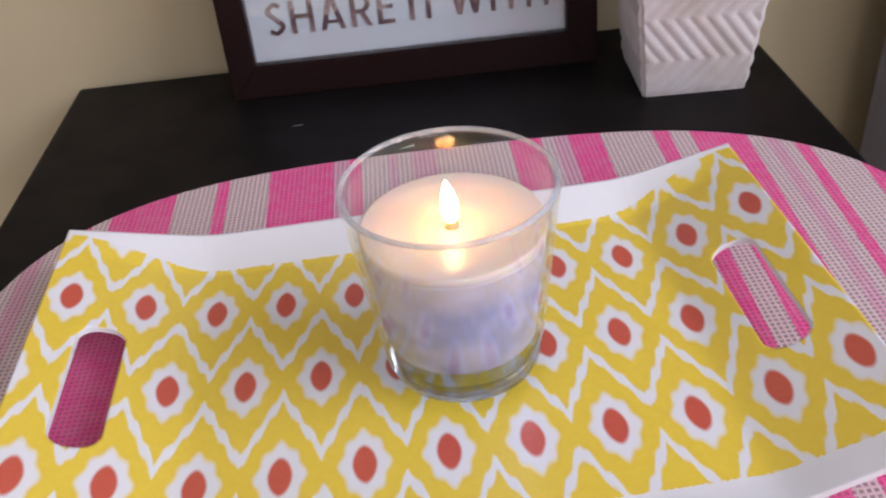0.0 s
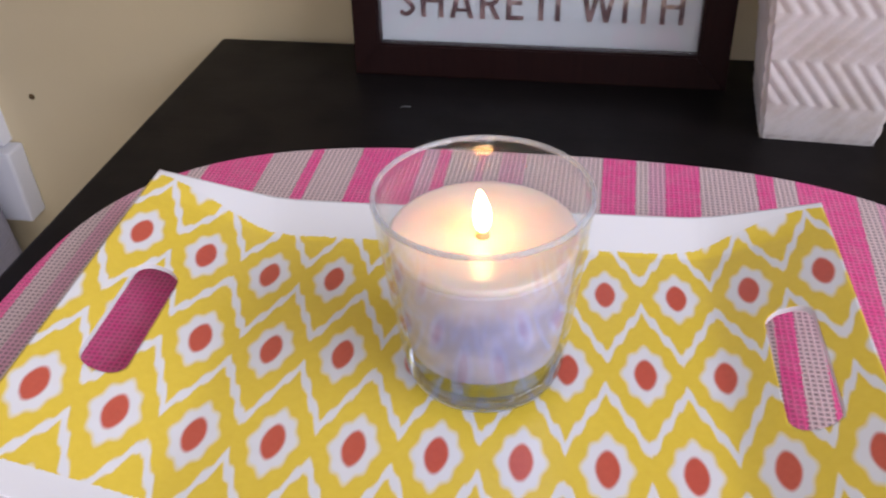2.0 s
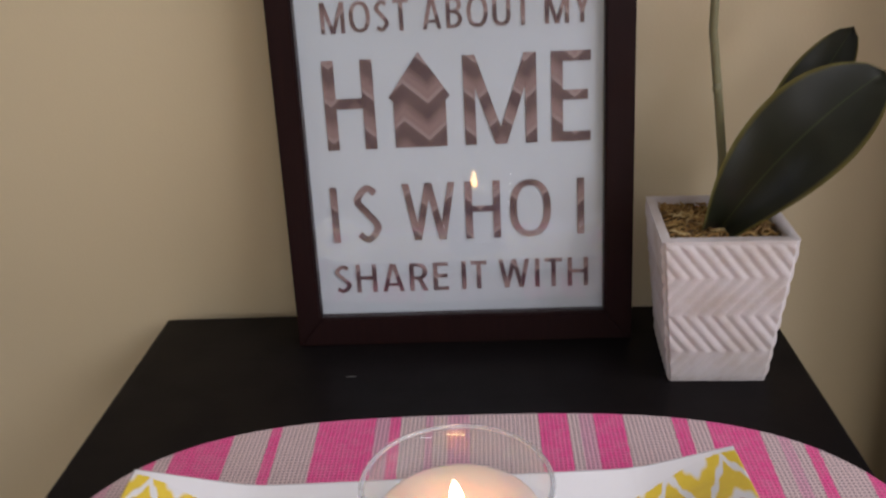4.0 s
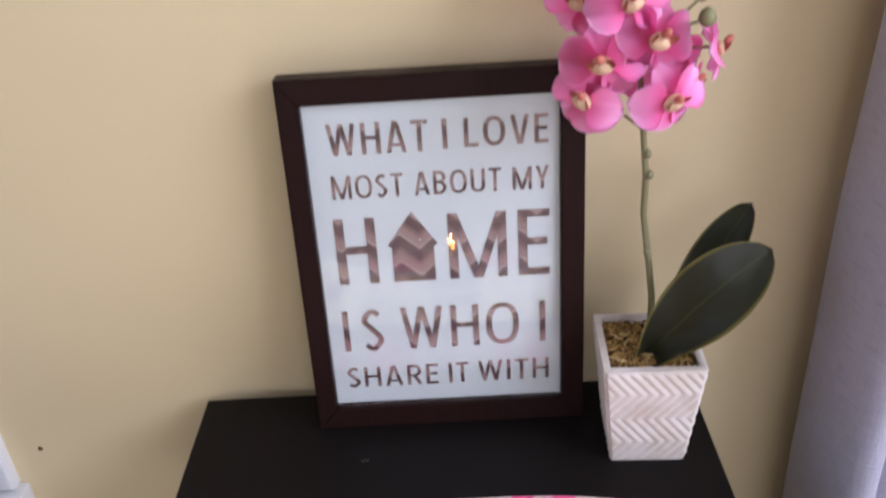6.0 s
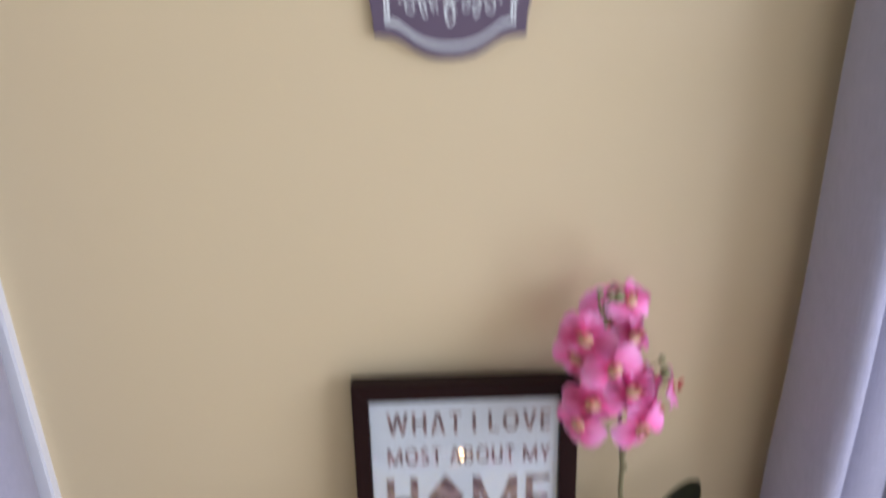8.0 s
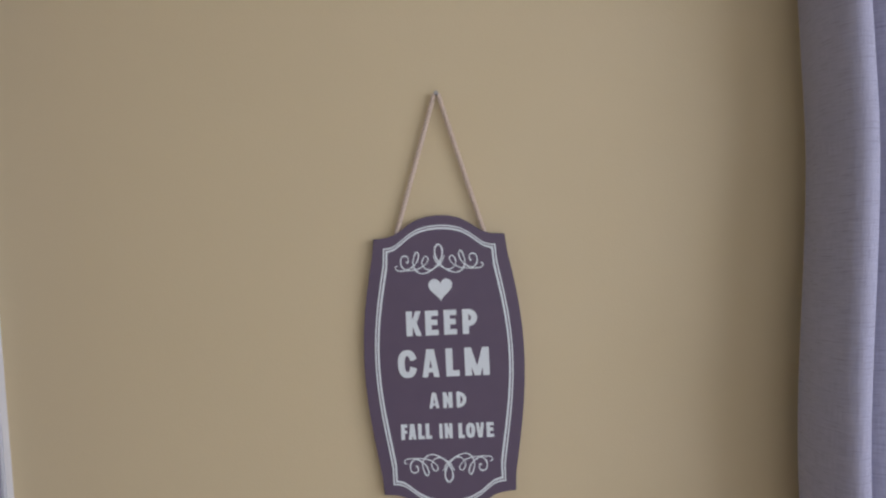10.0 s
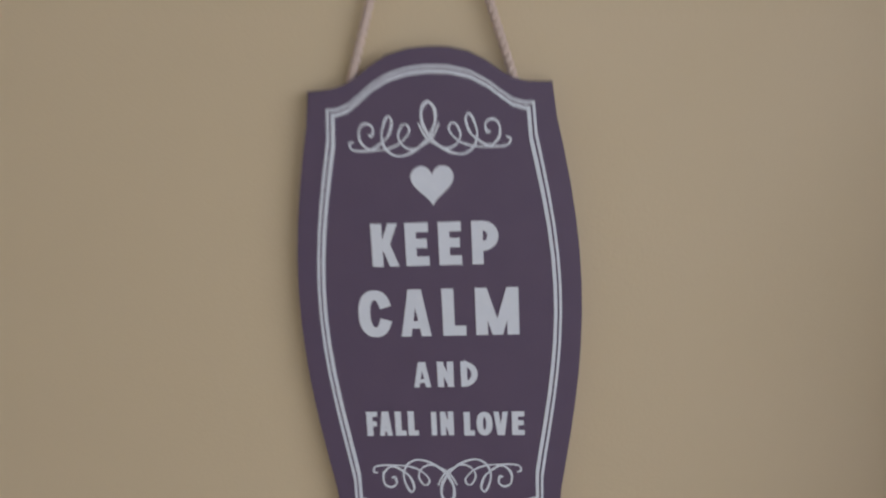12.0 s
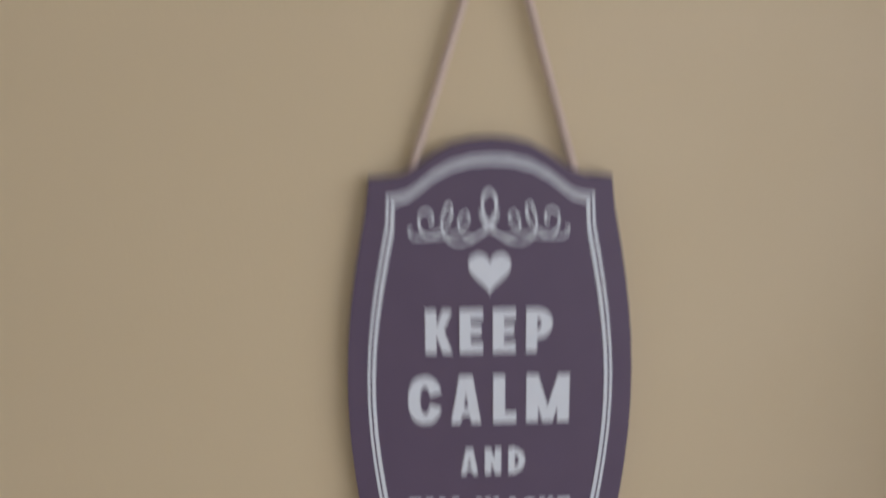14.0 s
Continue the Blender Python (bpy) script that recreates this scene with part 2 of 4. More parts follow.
WALL = wall_paint()
CEIL = plain_noise("white_ceiling_paint", (0.72, 0.71, 0.68), (0.77, 0.76, 0.73), 3, 0.8)
FLOOR = plain_noise("pale_carpet", (0.46, 0.42, 0.37), (0.56, 0.52, 0.46), 40, 0.95, 0.5, 0.004)
TRIM = plain_noise("white_trim_paint", (0.70, 0.71, 0.74), (0.76, 0.77, 0.80), 12, 0.4, 0.06)
LINEN = linen("grey_linen")
TABLE = dark_wood("espresso_wood", (0.005, 0.0042, 0.0045), (0.010, 0.008, 0.0075), 0.42)
FRAME = dark_wood("mahogany_frame_wood", (0.011, 0.0055, 0.006), (0.025, 0.0105, 0.009), 0.36, "z")
PAPER = plain_noise("white_print_paper", (0.56, 0.61, 0.64), (0.61, 0.65, 0.68), 30, 0.6, 0.05)
INK = letter_ink()
WEAVE = mat_weave()
IKAT = ikat()
MELAMINE = plain_noise("white_melamine", (0.80, 0.80, 0.80), (0.84, 0.84, 0.84), 20, 0.3, 0.03)
pot_skin = Mat("matt_white_ceramic", (0.75, 0.72, 0.68), 0.75)
pot_skin.colour(pot_skin.mix(pot_skin.range(pot_skin.noise(32, 5, 0.65), 0.45, 0.72, 0.0, 1.0), pot_skin.mix(pot_skin.noise(260, 3), (0.57, 0.53, 0.505), (0.64, 0.60, 0.575)), (0.49, 0.43, 0.375)))
pot_skin.bump(pot_skin.noise(420, 4), 0.3, 0.0008)
CERAMIC = pot_skin.m
MOSS = plain_noise("dry_brown_moss", (0.09, 0.05, 0.017), (0.28, 0.18, 0.065), 150, 0.9, 0.5)
PETAL = petal_skin()
LIP = plain_noise("cream_lip", (0.76, 0.62, 0.40), (0.58, 0.27, 0.18), 260, 0.55, 0.2)
THROAT = plain_noise("dark_red_throat", (0.40, 0.05, 0.06), (0.62, 0.24, 0.16), 200, 0.55, 0.2)
STALK = plain_noise("olive_stem", (0.13, 0.125, 0.06), (0.21, 0.195, 0.10), 120, 0.55, 0.2)
BUD = plain_noise("green_bud", (0.13, 0.14, 0.06), (0.24, 0.23, 0.11), 90, 0.5, 0.2)
LEAF = leaf_skin()
PLAQUE = plain_noise("plum_painted_board", (0.096, 0.069, 0.110), (0.120, 0.087, 0.132), 70, 0.55, 0.1)
PLAQUE_WHITE = plain_noise("pale_print_on_board", (0.66, 0.72, 0.74), (0.76, 0.81, 0.82), 160, 0.6, 0.1)
JUTE = plain_noise("tan_cord", (0.56, 0.44, 0.34), (0.78, 0.65, 0.54), 700, 0.9, 0.5)
# the wick's tan carries the peach glow of the flame
WICK = plain_noise("peach_glow_wick", (0.45, 0.28, 0.18), (0.66, 0.46, 0.32), 900, 0.9, 0.4)
STEEL = Mat("steel_nail", (0.5, 0.5, 0.52), 0.35, 1.0).m
LINT = plain_noise("grey_lint", (0.10, 0.10, 0.10), (0.2, 0.2, 0.2), 900, 0.9)
SPOT = plain_noise("brown_wall_anchor", (0.07, 0.04, 0.012), (0.11, 0.065, 0.02), 400, 0.8)

wax = Mat("lavender_wax_with_glow", (0.80, 0.76, 0.80), 0.45)
# lavender swirls stand in for reflections and refraction in the glass
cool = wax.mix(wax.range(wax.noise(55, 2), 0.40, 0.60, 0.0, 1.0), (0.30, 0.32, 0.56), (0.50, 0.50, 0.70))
# the flame's warm glow near the top is put into the wax colour
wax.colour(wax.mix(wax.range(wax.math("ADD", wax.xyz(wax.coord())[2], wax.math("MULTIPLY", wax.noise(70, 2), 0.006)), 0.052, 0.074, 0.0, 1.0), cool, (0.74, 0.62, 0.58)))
wax.b.inputs["Subsurface Weight"].default_value = 0.75
wax.b.inputs["Subsurface Radius"].default_value = (0.02, 0.011, 0.007)
wax.bump(wax.noise(200, 3), 0.08, 0.0008)
WAX = wax.m
# peach light of the flame is put into the wax top's colour
pool = Mat("smooth_flame_lit_wax", (0.80, 0.73, 0.70), 0.3)
pool.colour(pool.mix(pool.noise(60, 3), (0.76, 0.62, 0.54), (0.81, 0.69, 0.62)))
pool.b.inputs["Subsurface Weight"].default_value = 0.8
pool.b.inputs["Subsurface Radius"].default_value = (0.02, 0.011, 0.006)
POOL = pool.m
# grey tint imitates the dark refraction seen in the clear base
GLASS = Mat("grey_tinted_glass", (0.45, 0.49, 0.52), 0.01, Transmission_Weight=1.0, IOR=1.45).m


def thin_glass():
    """Clear sheet: what lies behind shows straight through, with a mirror gloss that grows at a slant."""
    m = Mat("thin_clear_glass")
    clear = m.node("BsdfTransparent", Color=(0.97, 0.98, 0.98, 1))
    shine = m.node("BsdfGlossy", Color=(1, 1, 1, 1), Roughness=0.02)
    slant = m.node("LayerWeight", out=1, Blend=0.5)
    fres = m.math("ADD", 0.035, m.math("MULTIPLY", m.math("POWER", slant, 2.8), 0.6))
    both = m.node("MixShader", i0=fres, i1=clear, i2=shine)
    m.put(m.t.nodes["Material Output"].inputs["Surface"], both)
    return m.m


SHEET = thin_glass()


def rim_glass():
    """Rounded glass edge; the light it would gather is put in as a grey coat."""
    m = Mat("grey_glass_edge", (0.55, 0.58, 0.62), 0.12)
    clear = m.node("BsdfTransparent", Color=(0.95, 0.96, 0.97, 1))
    m.put(m.t.nodes["Material Output"].inputs["Surface"], m.node("MixShader", i0=0.36, i1=clear, i2=m.b.outputs[0]))
    return m.m


RIM = rim_glass()
flame = Mat("candle_flame", (0, 0, 0), 1.0)
fz = flame.xyz(flame.coord())[2]
flame.put(flame.b.inputs["Emission Color"], flame.ramp(flame.math("MULTIPLY", fz, 42.0), [(0.0, (1.0, 0.30, 0.06)), (0.25, (1.0, 0.52, 0.16)), (0.6, (1.0, 0.66, 0.30)), (1.0, (1.0, 0.50, 0.16))]))
flame.b.inputs["Emission Strength"].default_value = 42.0
FLAME = flame.m


# ---- building helpers ----
def mesh_of(bm, name, material, smooth=False):
    me = bpy.data.meshes.new(name)
    bmesh.ops.recalc_face_normals(bm, faces=bm.faces[:])
    if smooth:
        for fc in bm.faces:
            fc.smooth = True
    bm.to_mesh(me)
    bm.free()
    if material:
        me.materials.append(material)
    return me


def part(name, bm, material, parent, label="", smooth=False):
    ob = new(name, mesh_of(bm, name, material, smooth))
    ob.parent = parent
    return tagged(ob, label) if label else ob


def thing(name, m, label, category, group="", kind=""):
    ob = new(name)
    ob.empty_display_size = 0.05
    ob.matrix_world = m
    return tagged(ob, label, category, group, kind)


def single(name, bm, material, label, category, kind="", m=None, smooth=False):
    ob = new(name, mesh_of(bm, name, material, smooth))
    if m is not None:
        ob.matrix_world = m
    return tagged(ob, label, category, "", kind)


def box(x0, x1, y0, y1, z0, z1, bevel=0.0, seg=2, bm=None):
    b = bmesh.new()
    bmesh.ops.create_cube(b, size=1)
    for v in b.verts:
        v.co = Vector((x0 + (v.co.x + 0.5) * (x1 - x0), y0 + (v.co.y + 0.5) * (y1 - y0), z0 + (v.co.z + 0.5) * (z1 - z0)))
    if bevel:
        bmesh.ops.bevel(b, geom=b.edges[:], offset=bevel, segments=seg, profile=0.6, affect="EDGES")
    return joined(bm, b) if bm else b


def joined(bm, other, m=None):
    """Adds other to bm."""
    keep = {}
    for v in other.verts:
        keep[v] = bm.verts.new(m @ v.co if m else v.co)
    for fc in other.faces:
        bm.faces.new([keep[v] for v in fc.verts]).smooth = fc.smooth
    other.free()
    return bm


def grid(nu, nv, fn, bm=None, uv=None):
    """A sheet of nu x nv quads; fn(s, t) places its corners."""
    bm = bm or bmesh.new()
    lay = bm.loops.layers.uv.verify() if uv else None
    vs = [[bm.verts.new(fn(i / nu, j / nv)) for i in range(nu + 1)] for j in range(nv + 1)]
    for j in range(nv):
        for i in range(nu):
            fc = bm.faces.new((vs[j][i], vs[j][i + 1], vs[j + 1][i + 1], vs[j + 1][i]))
            fc.smooth = True
            if uv:
                for lp, (a, b) in zip(fc.loops, ((i, j), (i + 1, j), (i + 1, j + 1), (i, j + 1))):
                    lp[lay].uv = uv(a / nu, b / nv)
    return bm


def lathe(profile, n=64, closed=False):
    """Turns (r, z) points about z."""
    bm = bmesh.new()
    rings = []
    for r, z in profile:
        if r < 1e-6:
            rings.append([bm.verts.new((0, 0, z))])
        else:
            rings.append([bm.verts.new((r * math.cos(2 * math.pi * k / n), r * math.sin(2 * math.pi * k / n), z)) for k in range(n)])
    pairs = list(zip(rings, rings[1:])) + ([(rings[-1], rings[0])] if closed else [])
    for a, b in pairs:
        for k in range(n):
            q = (k + 1) % n
            if len(a) == 1 and len(b) == 1:
                continue
            vs = [a[0], b[k], b[q]] if len(a) == 1 else [a[k], b[0], a[q]] if len(b) == 1 else [a[k], b[k], b[q], a[q]]
            bm.faces.new(vs).smooth = True
    return bm


def tube(points, radii, n=10, bm=None, caps=True):
    """A round rod along points, with a radius at each."""
    bm = bm or bmesh.new()
    pts = [Vector(p) for p in points]
    side = Vector((0.3, 0.8, 0.1))
    rings = []
    for k, p in enumerate(pts):
        d = (pts[min(k + 1, len(pts) - 1)] - pts[max(k - 1, 0)]).normalized()
        a = (side - d * side.dot(d)).normalized()
        b = d.cross(a)
        r = radii[k] if hasattr(radii, "__len__") else radii
        rings.append([bm.verts.new(p + r * (a * math.cos(2 * math.pi * q / n) + b * math.sin(2 * math.pi * q / n))) for q in range(n)])
    for a, b in zip(rings, rings[1:]):
        for q in range(n):
            bm.faces.new((a[q], a[(q + 1) % n], b[(q + 1) % n], b[q])).smooth = True
    if caps:
        bm.faces.new(rings[0][::-1])
        bm.faces.new(rings[-1])
    return bm


def slab(outline, y0, y1, bevel=0.0):
    """A flat board with that outline in x and z, between two depths."""
    bm = bmesh.new()
    front = [bm.verts.new((x, y0, z)) for x, z in outline]
    back = [bm.verts.new((x, y1, z)) for x, z in outline]
    face = bm.faces.new(front)
    bm.faces.new(back[::-1])
    n = len(outline)
    for k in range(n):
        bm.faces.new((front[k], back[k], back[(k + 1) % n], front[(k + 1) % n]))
    if bevel:
        bmesh.ops.bevel(bm, geom=list(face.edges), offset=bevel, segments=2, affect="EDGES")
    return bm


def curve_through(pts, n=6):
    """Catmull-Rom curve through points."""
    p = [pts[0]] + list(pts) + [pts[-1]]
    out = []
    for k in range(1, len(p) - 2):
        for q in range(n):
            t = q / n
            out.append(tuple(0.5 * (2 * b + (c - a) * t + (2 * a - 5 * b + 4 * c - d) * t * t + (3 * b - a - 3 * c + d) * t ** 3) for a, b, c, d in zip(p[k - 1], p[k], p[k + 1], p[k + 2])))
    return out + [tuple(pts[-1])]


def glyph(ch, W, H, w):
    """Strokes of one capital in a box W x H: ("s", points), a stroke w wide, or ("d", x0, z0, x1, z1), a slant with level ends."""
    a, h = w / 2, w * 0.44
    L, R, B, T, M = a, W - a, h, H - h, W / 2
    left, right = ("s", [(L, 0), (L, H)]), ("s", [(R, 0), (R, H)])

    def bar(x0, x1, z):
        return ("b", x0, x1, z)

    def bowl(z0, z1, x=None):
        x = x or R
        r = min((z1 - z0) / 2, x - L)
        cz = (z0 + z1) / 2
        pts = [(x - r + r * math.cos(k * math.pi / 12), cz + (z1 - z0) / 2 * math.sin(k * math.pi / 12)) for k in range(6, -7, -1)]
        return ("s", [(L, z1)] + pts + [(L, z0)])

    def oval(k0, k1):
        out = []
        for k in range(k0, k1 + 1):
            c, q = math.cos(2 * math.pi * k / 40), math.sin(2 * math.pi * k / 40)
            out.append((M + (M - a) * math.copysign(abs(c) ** 0.86, c), H / 2 + (H / 2 - h) * math.copysign(abs(q) ** 0.86, q)))
        return ("s", out)

    e = w * 0.56
    table = {
        "I": [("s", [(M, 0), (M, H)])], "H": [left, right, bar(L, R, H * 0.52)], "E": [left, bar(L, W, B), bar(L, W, T), bar(L, W * 0.93, H * 0.52)],
        "F": [left, bar(L, W, T), bar(L, W * 0.93, H * 0.5)], "L": [left, bar(L, W, B)], "T": [("s", [(M, 0), (M, H)]), bar(0, W, T)],
        "A": [("d", e, 0, M - e * 0.25, H), ("d", W - e, 0, M + e * 0.25, H), ("b2", W * 0.24, W * 0.76, H * 0.25)],
        "V": [("d", M - e * 0.25, 0, e, H), ("d", M + e * 0.25, 0, W - e, H)],
        "W": [("d", W * 0.27, 0, e, H), ("d", W * 0.27, 0, M, H), ("d", W * 0.73, 0, M, H), ("d", W * 0.73, 0, W - e, H)],
        "M": [left, right, ("d", M, 0, e, H), ("d", M, 0, W - e, H)], "N": [left, right, ("d", W - e * 0.7, 0, e * 0.7, H)],
        "K": [left, ("d", L + a, H * 0.36, W - e * 1.1, H), ("d", W - e * 1.05, 0, W * 0.42, H * 0.62)],
        "Y": [("s", [(M, 0), (M, H * 0.46)]), ("d", M, H * 0.40, e, H), ("d", M, H * 0.40, W - e, H)],
        "P": [left, bowl(H * 0.42, T)], "R": [left, bowl(H * 0.46, T, R - w * 0.1), ("d", W - e, 0, W * 0.5, H * 0.48)],
        "B": [left, bowl(H * 0.53, T, R - w * 0.15), bowl(B, H * 0.53)], "D": [left, bowl(B, T)],
        "O": [oval(0, 40)], "C": [("s", [(R, H * 0.63)] + oval(3, 37)[1] + [(R, H * 0.37)])],
        "U": [("s", [(L, H)] + [(M + (M - a) * math.cos(t), H * 0.3 + (H * 0.3 - h) * math.sin(t)) for t in [math.pi + k * math.pi / 14 for k in range(15)]] + [(R, H)])],
        "S": [("s", curve_through([(R - w * 0.1, H * 0.86), (M, T), (L, H * 0.74), (M, H * 0.515), (R, H * 0.27), (M, B), (L, H * 0.15)], 7))],
    }
    return table[ch]


WIDTHS = {"I": 0.0, "W": 1.42, "M": 1.25, "A": 1.0, "V": 0.95, "O": 1.08, "H": 0.92, "N": 0.95, "U": 0.92, "T": 0.78, "E": 0.68, "F": 0.66, "L": 0.70, "S": 0.72, "P": 0.78, "R": 0.82, "B": 0.82, "K": 0.88, "C": 0.98, "D": 0.9, "Y": 0.88}


def lettering(text, x0, x1, z0, z1, y, w, gap=0.25, slant=0.95, depth=0.0003):
    """Capitals built from strokes w wide that fill the given box in x and z at depth y, facing -y."""
    H = z1 - z0
    free = x1 - x0 - w * text.count("I")
    units = sum(WIDTHS[c] for c in text) + gap * (len(text) - 1)
    unit = free / units if units else 0
    bm = bmesh.new()
    x, lift = x0, 0

    def face(quad, lift):
        vs = [bm.verts.new((px, y - depth - lift * 0.00002, z0 + pz)) for px, pz in quad]
        bm.faces.new(vs)

    for ch in text:
        W = w if ch == "I" else WIDTHS[ch] * unit
        for st in glyph(ch, W, H, w):
            lift = (lift + 1) % 7
            if st[0] == "d":
                _, ax, az, bx, bz = st
                hw = w * slant * math.hypot(bx - ax, bz - az) / abs(bz - az) / 2
                face([(x + ax - hw, az), (x + ax + hw, az), (x + bx + hw, bz), (x + bx - hw, bz)], lift)
            elif st[0] in ("b", "b2"):
                _, ax, bx, z = st
                hb = w * (0.44 if st[0] == "b" else 0.34)
                face([(x + ax, z - hb), (x + bx, z - hb), (x + bx, z + hb), (x + ax, z + hb)], lift)
            else:
                pts = [Vector(p) for p in st[1]]
                rows = []
                shut = (pts[0] - pts[-1]).length < 1e-7
                for k, p in enumerate(pts):
                    d0 = (p - pts[k - 1]).normalized() if k else ((pts[-1] - pts[-2]).normalized() if shut else (pts[1] - p).normalized())
                    d1 = (pts[k + 1] - p).normalized() if k < len(pts) - 1 else ((pts[1] - pts[0]).normalized() if shut else d0)
                    d = (d0 + d1).normalized()
                    nrm = Vector((-d.y, d.x))
                    grow = 1 / max(0.6, nrm.dot(Vector((-d0.y, d0.x))))
                    thick = w / 2 * grow * (1 - 0.12 * d.x * d.x)
                    rows.append((bm.verts.new((x + p.x + nrm.x * thick, y - depth - lift * 0.00002, z0 + p.y + nrm.y * thick)), bm.verts.new((x + p.x - nrm.x * thick, y - depth - lift * 0.00002, z0 + p.y - nrm.y * thick))))
                for q, r in zip(rows, rows[1:]):
                    bm.faces.new((q[0], r[0], r[1], q[1]))
        x += W + gap * unit
    return bm


def smoothstep(a, b, x):
    t = min(1, max(0, (x - a) / (b - a)))
    return t * t * (3 - 2 * t)


# ---- room ----
def build_room():
    X0, X1, Y0, H, T = -2.0, 1.6, -3.0, 2.45, 0.14
    # back wall between two windows
    bm = bmesh.new()
    LW, RW, SILL, TOP = -0.545, 0.47, 0.645, 2.1
    box(LW, RW, 0, T, 0, H, bm=bm)
    box(-1.55, LW, 0, T, 0, SILL, bm=bm), box(-1.55, LW, 0, T, TOP, H, bm=bm)
    box(RW, 1.37, 0, T, 0, SILL, bm=bm), box(RW, 1.37, 0, T, TOP, H, bm=bm)
    box(X0 - T, -1.55, 0, T, 0, H, bm=bm), box(1.37, X1 + T, 0, T, 0, H, bm=bm)
    single("wall_back", bm, WALL, "cream painted wall between two curtained windows", "wall", "structure")
    # right wall, out of view, its two openings added for the lamps
    bm = bmesh.new()
    box(X1, X1 + T, Y0, -2.8, 0, H, bm=bm), box(X1, X1 + T, -2.0, -1.9, 0, H, bm=bm), box(X1, X1 + T, -0.2, 0, 0, H, bm=bm)
    box(X1, X1 + T, -2.8, -2.0, 0, 0.14, bm=bm), box(X1, X1 + T, -2.8, -2.0, 0.98, H, bm=bm)
    box(X1, X1 + T, -1.9, -0.2, 0, 1.36, bm=bm), box(X1, X1 + T, -1.9, -0.2, 2.36, H, bm=bm)
    single("wall_right", bm, WALL, "unseen cream painted wall with two added lamp openings", "wall", "structure")
    # unseen left wall; its opening only serves the added fill lamp
    bm = bmesh.new()
    box(X0 - T, X0, Y0, -2.0, 0, H, bm=bm), box(X0 - T, X0, -0.4, 0, 0, H, bm=bm), box(X0 - T, X0, -2.0, -0.4, 0, 1.36, bm=bm), box(X0 - T, X0, -2.0, -0.4, 2.36, H, bm=bm)
    single("wall_left", bm, WALL, "unseen cream painted wall with an added high lamp opening", "wall", "structure")
    # unseen front wall, cut open for the fill lamp behind the camera
    bm = bmesh.new()
    box(X0 - T, -0.3, Y0 - T, Y0, 0, H, bm=bm), box(1.3, X1 + T, Y0 - T, Y0, 0, H, bm=bm), box(-0.3, 1.3, Y0 - T, Y0, 2.25, H, bm=bm), box(-0.3, 1.3, Y0 - T, Y0, 0, 1.42, bm=bm)
    single("wall_front", bm, WALL, "unseen cream painted wall with an added lamp opening", "wall", "structure")
    single("floor", box(X0 - T, X1 + T, Y0 - T, T, -0.1, 0), FLOOR, "pale beige carpeted floor", "floor", "structure")
    single("ceiling", box(X0 - T, X1 + T, Y0 - T, T, H, H + 0.1), CEIL, "white painted ceiling", "ceiling", "structure")
    # windows
    for name, a, b, s in (("window_1", -1.55, LW, -1), ("window_2", RW, 1.37, 1)):
        win = thing(name, pose((a + b) / 2, 0, SILL), "white painted window with plain casing and sill", "window", "", "structure")
        w, h = (b - a) / 2, TOP - SILL
        for u0, u1 in ((-w - 0.05, -w), (w, w + 0.05)):
            if s < 0 < u0:
                c = (a + b) / 2
                part("casing", slab([(u0, -0.012), (-0.483 - c, -0.012), (-0.511 - c, h), (u0, h)], -0.016, 0.0, 0.002), TRIM, win)
            else:
                part("casing", box(u0, u1, -0.016, 0.0, -0.012, h, 0.002), TRIM, win)
        part("head_casing", box(-w - 0.05, w + 0.05, -0.016, 0, h + 0.002, h + 0.06, 0.002), TRIM, win)
        part("window_sill", box(-w - 0.056, w + (0.072 if s < 0 else 0.056), -0.024, 0, -0.088, -0.014, 0.003), TRIM, win)
        part("window_frame", joined(joined(box(-w, -w + 0.04, 0.05, 0.09, 0, h), box(w - 0.04, w, 0.05, 0.09, 0, h)), joined(box(-w + 0.04, w - 0.04, 0.05, 0.09, 0, 0.04), box(-w + 0.04, w - 0.04, 0.05, 0.09, h - 0.04, h))), TRIM, win)
        pane = part("pane", box(-w + 0.04, w - 0.04, 0.066, 0.07, 0.04, h - 0.04), SHEET, win)
        pane.visible_shadow = False
    # a small hole in the plaster beside the table
    hole = lathe([(0, 0.0012), (0.0012, 0.0010), (0.0024, 0.0004), (0.0030, -0.0006)], 12)
    single("wall_plug", hole, SPOT, "small brown plug hole in the cream wall", "wall plug", "structure", pose(-0.4475, -0.0005, 0.678, 90, 0, 0))


